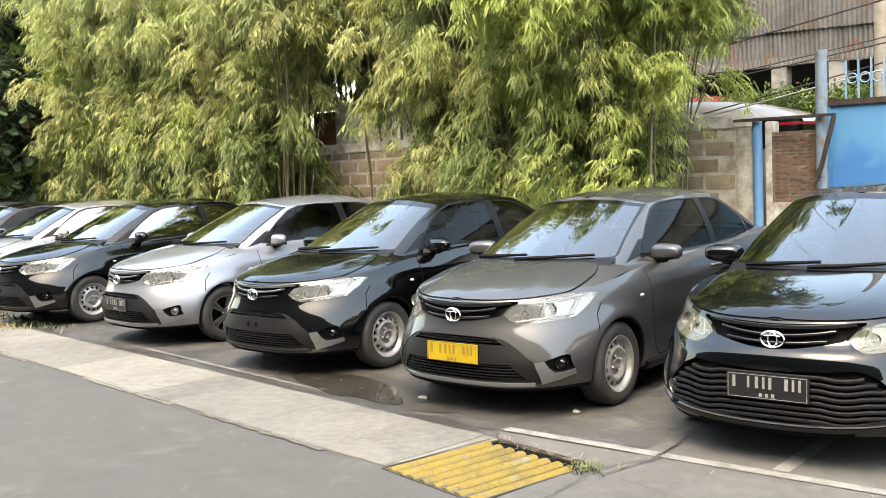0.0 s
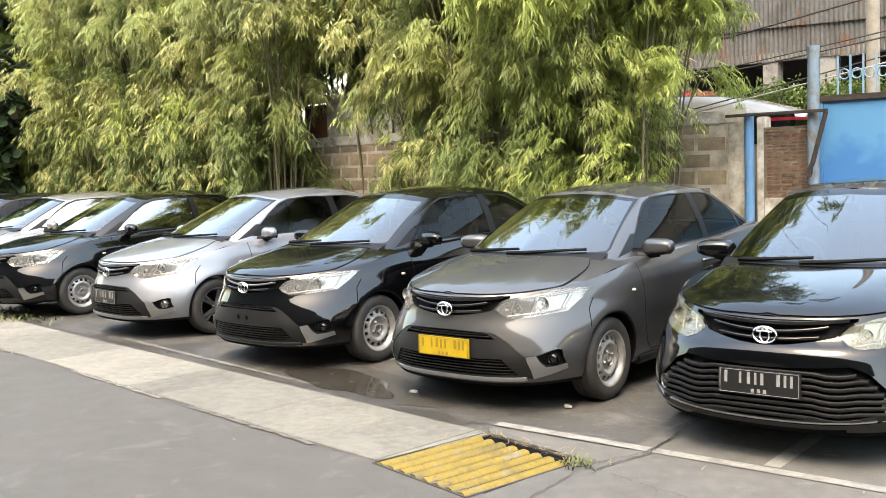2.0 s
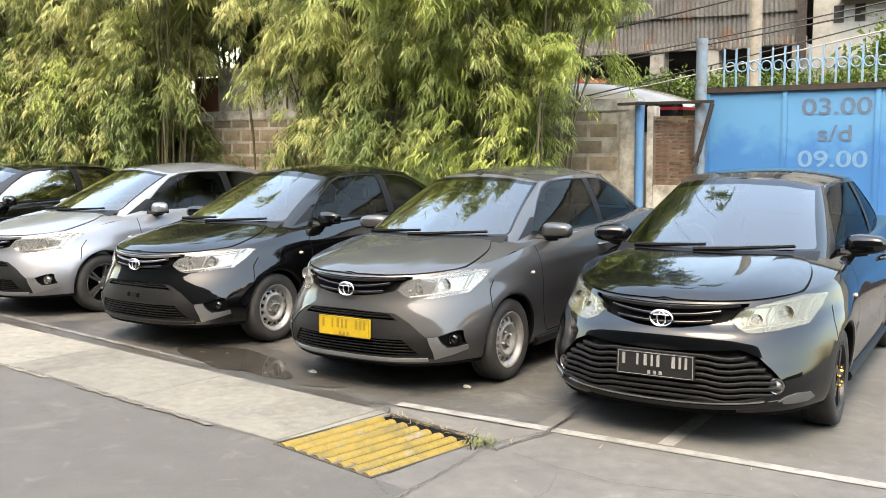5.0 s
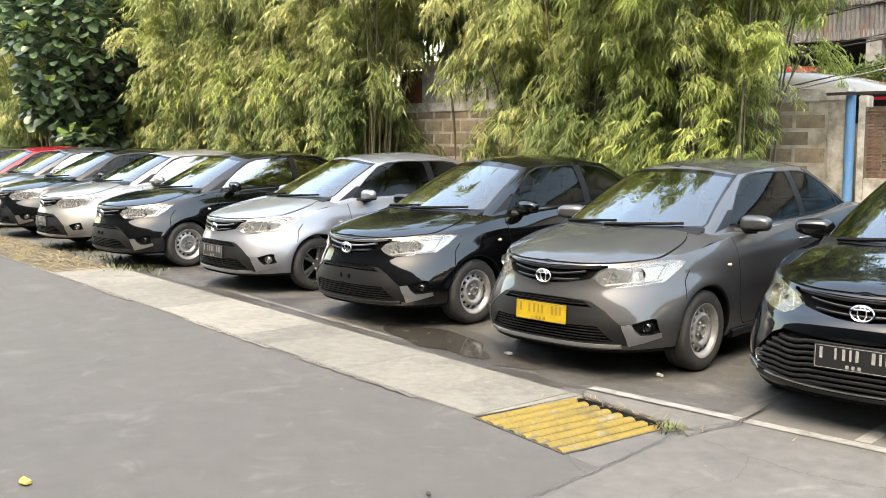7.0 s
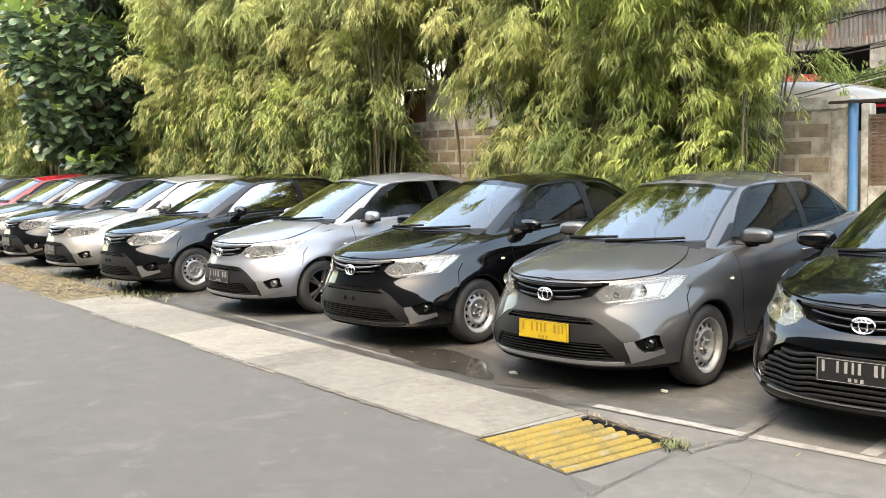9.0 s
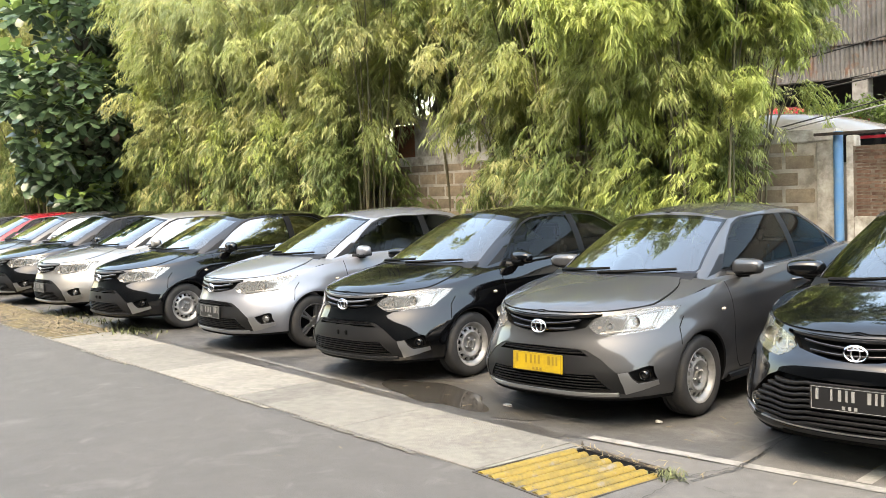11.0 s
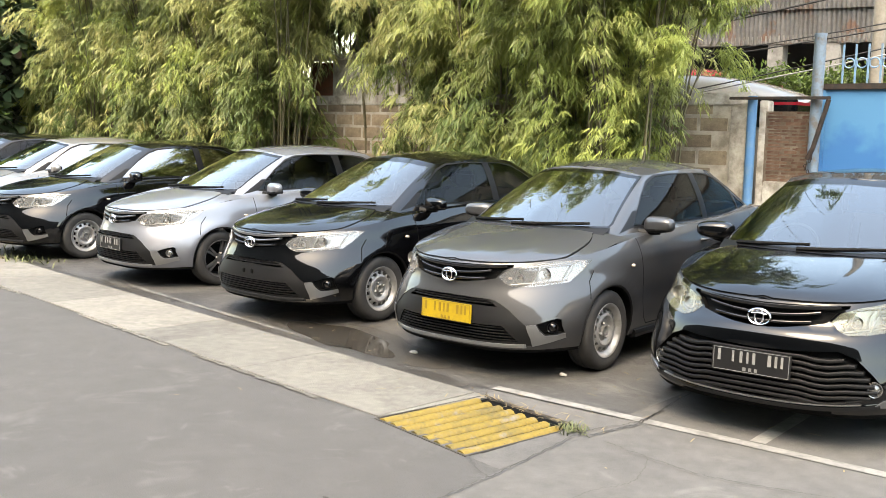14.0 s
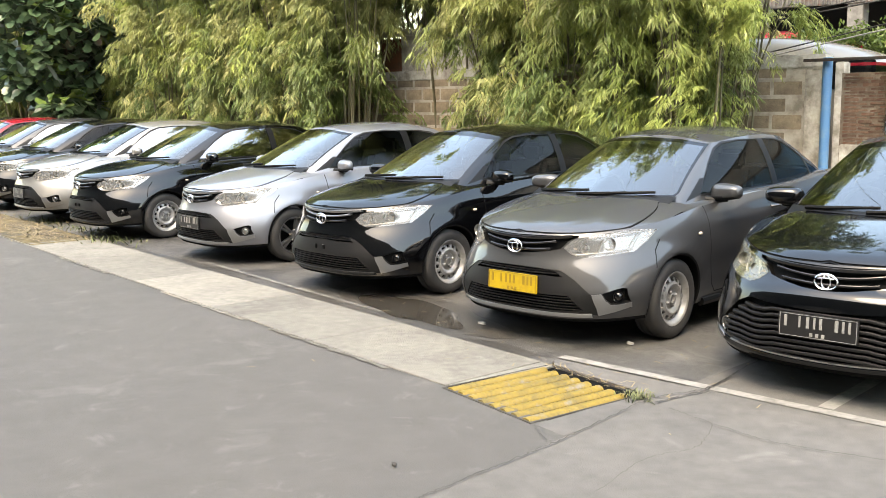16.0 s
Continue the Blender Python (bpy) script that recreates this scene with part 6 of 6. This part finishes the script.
# ---- bamboo ----
def bamboo_meshes(seed, culms, height, spread, plumes, leaf, low=0.2, over=0.5):
    """Culms that arch outward and over the cars, with drooping plumes of narrow leaves along them."""
    r = random.Random(seed)
    nr = np.random.RandomState(seed)
    stems, lines = [], []
    for k in range(culms):
        bm = bmesh.new()
        a, rad = r.uniform(0, 6.283), spread * 0.35 * math.sqrt(r.random())
        base = Vector((rad * math.cos(a), rad * math.sin(a) * 0.6, 0))
        h = height * r.uniform(0.68, 1.05)
        a2 = a + r.uniform(-0.7, 0.7)
        lean = spread * r.uniform(0.35, 1.1) * h / height
        line = []
        for i in range(11):
            t = i / 10
            line.append(base + Vector((math.cos(a2) * lean * t ** 1.9, math.sin(a2) * lean * 0.7 * t ** 1.9 - over * (h / height) ** 2 * t ** 3, h * (t - 0.15 * t ** 3.5))))
        tube(bm, line, r.uniform(0.012, 0.021), 5, 0.003)
        stems.append(bm)
        lines.append(line)
    # plumes: short side branches that rise, bend over and hang
    P, D, M = [], [], []
    for n_spray in range(plumes):
        if n_spray % 5 == 0:                               # five plumes hang together as one spray
            line = lines[r.randrange(len(lines))]
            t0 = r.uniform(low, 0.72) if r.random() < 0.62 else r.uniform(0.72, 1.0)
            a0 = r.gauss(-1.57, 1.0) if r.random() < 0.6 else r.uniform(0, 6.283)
            spray_t = t0 + r.gauss(0, 0.13)
            # sprays low on the culm take the deeper green
            kind = 2 if spray_t < low + 0.18 else 1 if r.random() < 0.36 else 0
        t = max(0.02, min(0.999, t0 + r.gauss(0, 0.022)))
        i = min(9, int(t * 10))
        root = line[i].lerp(line[i + 1], t * 10 - i)
        a = a0 + r.gauss(0, 0.3)
        out = Vector((math.cos(a), math.sin(a), 0))
        reach = r.uniform(0.35, 0.95) * (1.15 - 0.4 * t)
        rise, fall = r.uniform(0.05, 0.3), r.uniform(0.35, 0.95)
        for _ in range(12):
            q = r.uniform(0.2, 1.0) ** 0.8
            p = root + out * reach * (q - 0.2 * q * q) + Vector((0, 0, rise * q - 0.8 * fall * q ** 2.4)) * reach
            g = out * (1 - 0.4 * q) + Vector((0, 0, rise - 2.4 * fall * q ** 1.4)) * 0.8
            P.append(p + Vector((r.gauss(0, 0.06), r.gauss(0, 0.06), r.gauss(0, 0.055))))
            D.append(g + Vector((r.gauss(0, 0.5), r.gauss(0, 0.5), r.gauss(-0.35, 0.4))))
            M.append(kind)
    P, D, M = np.array(P), np.array(D), np.array(M)
    twigs, per = len(P), 10
    D /= np.linalg.norm(D, axis=1)[:, None]
    up = np.array([0, 0, 1.0])
    S = np.cross(D, up)
    S /= np.maximum(np.linalg.norm(S, axis=1), 1e-6)[:, None]
    vs = []
    for k in range(per):
        t = (k + 1) / per
        sgn = 1 if k % 2 else -1
        base = P + D * 0.11 * t
        ang = (1.25 - 0.95 * t) * sgn + nr.normal(size=twigs) * 0.22
        d = D * np.cos(ang)[:, None] + S * np.sin(ang)[:, None]
        d[:, 2] -= 0.15 + nr.uniform(0, 0.45, twigs)
        d /= np.linalg.norm(d, axis=1)[:, None]
        L = (leaf * nr.uniform(0.65, 1.3, twigs))[:, None]
        n = nr.normal(size=(twigs, 3)) * 0.5 + up
        w = np.cross(d, n)
        w /= np.linalg.norm(w, axis=1)[:, None]
        w = w * L * 0.074
        mid = base + d * L * 0.22
        tip = base + d * L
        tip[:, 2] -= L[:, 0] * 0.12
        vs.append(np.stack([mid + w, tip, mid - w], 1))
    v = np.concatenate(vs).reshape(-1, 3)
    v[:, 2] = np.maximum(v[:, 2], 0.03)
    me = bpy.data.meshes.new("foliage")
    n = len(v) // 3
    me.vertices.add(len(v))
    me.vertices.foreach_set("co", v.astype(np.float32).ravel())
    me.loops.add(3 * n)
    me.loops.foreach_set("vertex_index", np.arange(3 * n, dtype=np.int32))
    me.polygons.add(n)
    me.polygons.foreach_set("loop_start", np.arange(0, 3 * n, 3, dtype=np.int32))
    me.polygons.foreach_set("loop_total", np.full(n, 3, dtype=np.int32))
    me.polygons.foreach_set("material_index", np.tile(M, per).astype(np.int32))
    me.update(calc_edges=True)
    me.validate()
    return stems, me


BAMBOO = []
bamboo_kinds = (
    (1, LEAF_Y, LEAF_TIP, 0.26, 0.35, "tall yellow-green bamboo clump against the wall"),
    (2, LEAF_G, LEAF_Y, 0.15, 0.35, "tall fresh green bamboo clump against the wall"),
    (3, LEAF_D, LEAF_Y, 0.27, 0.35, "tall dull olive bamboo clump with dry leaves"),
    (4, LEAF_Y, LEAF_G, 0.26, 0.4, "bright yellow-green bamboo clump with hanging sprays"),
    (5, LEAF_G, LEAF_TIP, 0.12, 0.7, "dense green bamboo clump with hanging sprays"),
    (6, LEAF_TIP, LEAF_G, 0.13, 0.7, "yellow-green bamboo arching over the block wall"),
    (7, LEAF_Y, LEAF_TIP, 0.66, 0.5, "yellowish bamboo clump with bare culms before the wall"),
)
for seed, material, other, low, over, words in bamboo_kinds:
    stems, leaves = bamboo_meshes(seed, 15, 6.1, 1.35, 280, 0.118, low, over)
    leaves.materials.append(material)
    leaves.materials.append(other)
    leaves.materials.append(LEAF_DEEP)
    clump = thing("bamboo", words, "bamboo", "bamboo hedge along the wall")
    for one in stems:
        part("culm", one, CULM, clump, smooth=60)
    f = new("foliage", leaves)
    f.parent = clump
    BAMBOO.append(clump)


def hedge_y(x):
    return 11.15 if x > -14 else 11.15 - 0.124 * (x + 14)


rng = random.Random(77)
spots = [(-6.1, 11.05, 5), (-6.75, 10.95, 5), (-13.0, 11.25, 2), (-11.8, 15.0, 1), (-10.1, 14.9, 4), (-6.5, 11.6, 5), (-10.9, 15.4, 3), (-12.8, 14.9, 2), (-8.7, 12.75, 4), (-14.2, 12.7, 4), (-9.3, 14.2, 0), (-12.2, 12.6, 6), (-11.0, 12.5, 6), (-8.2, 14.0, 1), (-7.2, 13.4, 4)]
order = [4, 3, 1, 0, 1, 3, 0, 2, 0, 2, 0, 3]
x = -6.95
while x > -46:
    if not (-12.5 < x < -9.2 or -27.3 < x < -20.2):
        spots.append((x, hedge_y(x) + rng.uniform(-0.3, 0.25), order[len(spots) % len(order)] if x > -30 else (1, 4)[len(spots) % 2]))
    x -= rng.uniform(0.95, 1.3) * (1 if x > -28 else 1.25)
x = -14.6
while x > -40:
    spots.append((x, hedge_y(x) + 1.5, rng.choice((2, 4, 1))))
    x -= rng.uniform(1.5, 2.1) * (1 if x > -28 else 1.3)
spots.append((-9.1, 11.5, 3))
placed = set()
for x, y, kind in spots:
    tall = (3.2 + 0.2 * math.hypot(x, y)) / 6.1 * rng.uniform(0.94, 1.06)      # the hedge grows taller away from the gate
    tall *= 1.15 if y > hedge_y(x) + 1.0 else 1.0
    tall += 0.2 * max(0.0, min(1.0, (x + 14) / 4))                              # the fresh green clumps by the gate stand tall for their place
    wide = max(0.94, tall) * rng.uniform(0.95, 1.08)
    m = pose(x, y, 0, rng.uniform(-3, 3), rng.uniform(-3, 3), rng.uniform(-38, 38)) @ Matrix.Diagonal((wide, wide, tall, 1))
    if kind in placed:
        copy_thing(BAMBOO[kind], m).matrix_basis = m
    else:
        BAMBOO[kind].matrix_basis = m
        placed.add(kind)
copy_thing(BAMBOO[5], pose(-6.35, 11.5, 0, 2, 8, 20) @ Matrix.Diagonal((0.95, 0.95, 0.85, 1))).matrix_basis = pose(-6.35, 11.5, 0, 2, 8, 20) @ Matrix.Diagonal((0.95, 0.95, 0.85, 1))
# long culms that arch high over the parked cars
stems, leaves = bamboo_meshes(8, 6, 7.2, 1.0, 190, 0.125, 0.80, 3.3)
# deep green paints in the shade of undersides that the windshields reflect
leaves.materials.append(LEAF_DEEP)
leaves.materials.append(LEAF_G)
leaves.materials.append(LEAF_DEEP)
arching = thing("bamboo", "tall slender bamboo culms arching high over the cars", "bamboo", "bamboo hedge along the wall")
for one in stems:
    part("culm", one, CULM, arching, smooth=60)
f = new("foliage", leaves)
f.parent = arching
arching.matrix_basis = pose(-5.9, 11.4, 0, 0, 0, 30)
copy_thing(arching, pose(-5.75, 11.55, 0, 0, 0, 44))
sheet("bed", [(-46, 14.2), (-14, 10.3), (-5.1, 10.3), (-5.1, 12.0), (-14, 12.0), (-46, 16)], 0.006, EARTH, "strip of bare soil under the bamboo", "soil")


# ---- fiddle-leaved fig ----
def big_leaf(bm, base, d, side, L, mi):
    up = side.cross(d).normalized()
    prof = ((0.0, 0.05), (0.25, 0.2), (0.5, 0.24), (0.75, 0.36), (0.92, 0.26), (1.0, 0.04))
    rows = []
    for t, w in prof:
        c = base + d * L * t - Vector((0, 0, 1)) * L * 0.22 * t * t
        rows.append((bm.verts.new(c + side * L * w + up * L * 0.08 * w), bm.verts.new(c - up * L * 0.02), bm.verts.new(c - side * L * w + up * L * 0.08 * w)))
    for A, B in zip(rows, rows[1:]):
        for j in (0, 1):
            f = bm.faces.new((A[j], A[j + 1], B[j + 1], B[j]))
            f.material_index = mi


tree = thing("fig_tree", "dark green large-leaved fig tree among the bamboo", "tree")
FX, FY = -23.7, 11.75
tree.matrix_basis = pose(FX, FY, 0)
r = random.Random(5)
bm = bmesh.new()
tube(bm, [(0, 0, 0), (0.05, 0, 1.2), (-0.05, 0.05, 2.6), (0.0, 0, 4.6), (0.1, 0, 6.8)], 0.12, 10, 0.04)
tips = []
for k in range(480):
    q = (k + 0.5) / 480
    zz = 1 - 2 * q
    a = k * 2.39996
    ring = math.sqrt(1 - zz * zz)
    depth = r.uniform(0.78, 1.04) if k % 4 else r.uniform(0.45, 0.7)
    p = Vector((2.5 * ring * math.cos(a) * depth, 1.9 * ring * math.sin(a) * depth, 4.9 + 3.2 * zz * depth))
    p.x += 0.25 * math.sin(p.z * 2.1)
    if math.sin(p.z * 2.6 + a) > 0.82:
        continue
    tips.append(p)
    if k % 4 == 0:
        root = Vector((0, 0, max(0.9, p.z - 0.9)))
        tube(bm, [root, root.lerp(p, 0.5) + Vector((0, 0, 0.1)), p], 0.035, 6, 0.012)
for k in range(14):
    tips.append(Vector((1.1 + r.gauss(0, 0.45), -0.5 + r.gauss(0, 0.4), 1.75 + r.gauss(0, 0.2))))
tube(bm, [(0, 0, 1.0), (0.6, -0.3, 1.4), (1.1, -0.5, 1.7)], 0.04, 6, 0.02)
part("trunk", bm, BARK, tree, smooth=50)
bm = bmesh.new()
for c in tips:
    out = Vector((c.x, c.y, 0.15 * (c.z - 4.5))).normalized()
    fresh = r.random() < 0.5
    for k in range(12):
        a = k * 2.4 + r.uniform(-0.3, 0.3)
        lift = 1.1 - 0.19 * k
        d = (Vector((math.cos(a), math.sin(a), lift)) + out * 0.55).normalized()
        side = d.cross(Vector((0, 0, 1))).normalized()
        side = Matrix.Rotation(r.uniform(-0.9, 0.9), 3, d) @ side
        big_leaf(bm, c + Vector((r.gauss(0, 0.07), r.gauss(0, 0.07), -0.035 * k)), d, side, r.uniform(0.24, 0.38), 1 if fresh and k < 4 else 0)
part("crown", bm, [FIG_LEAF, FIG_NEW], tree, smooth=60)
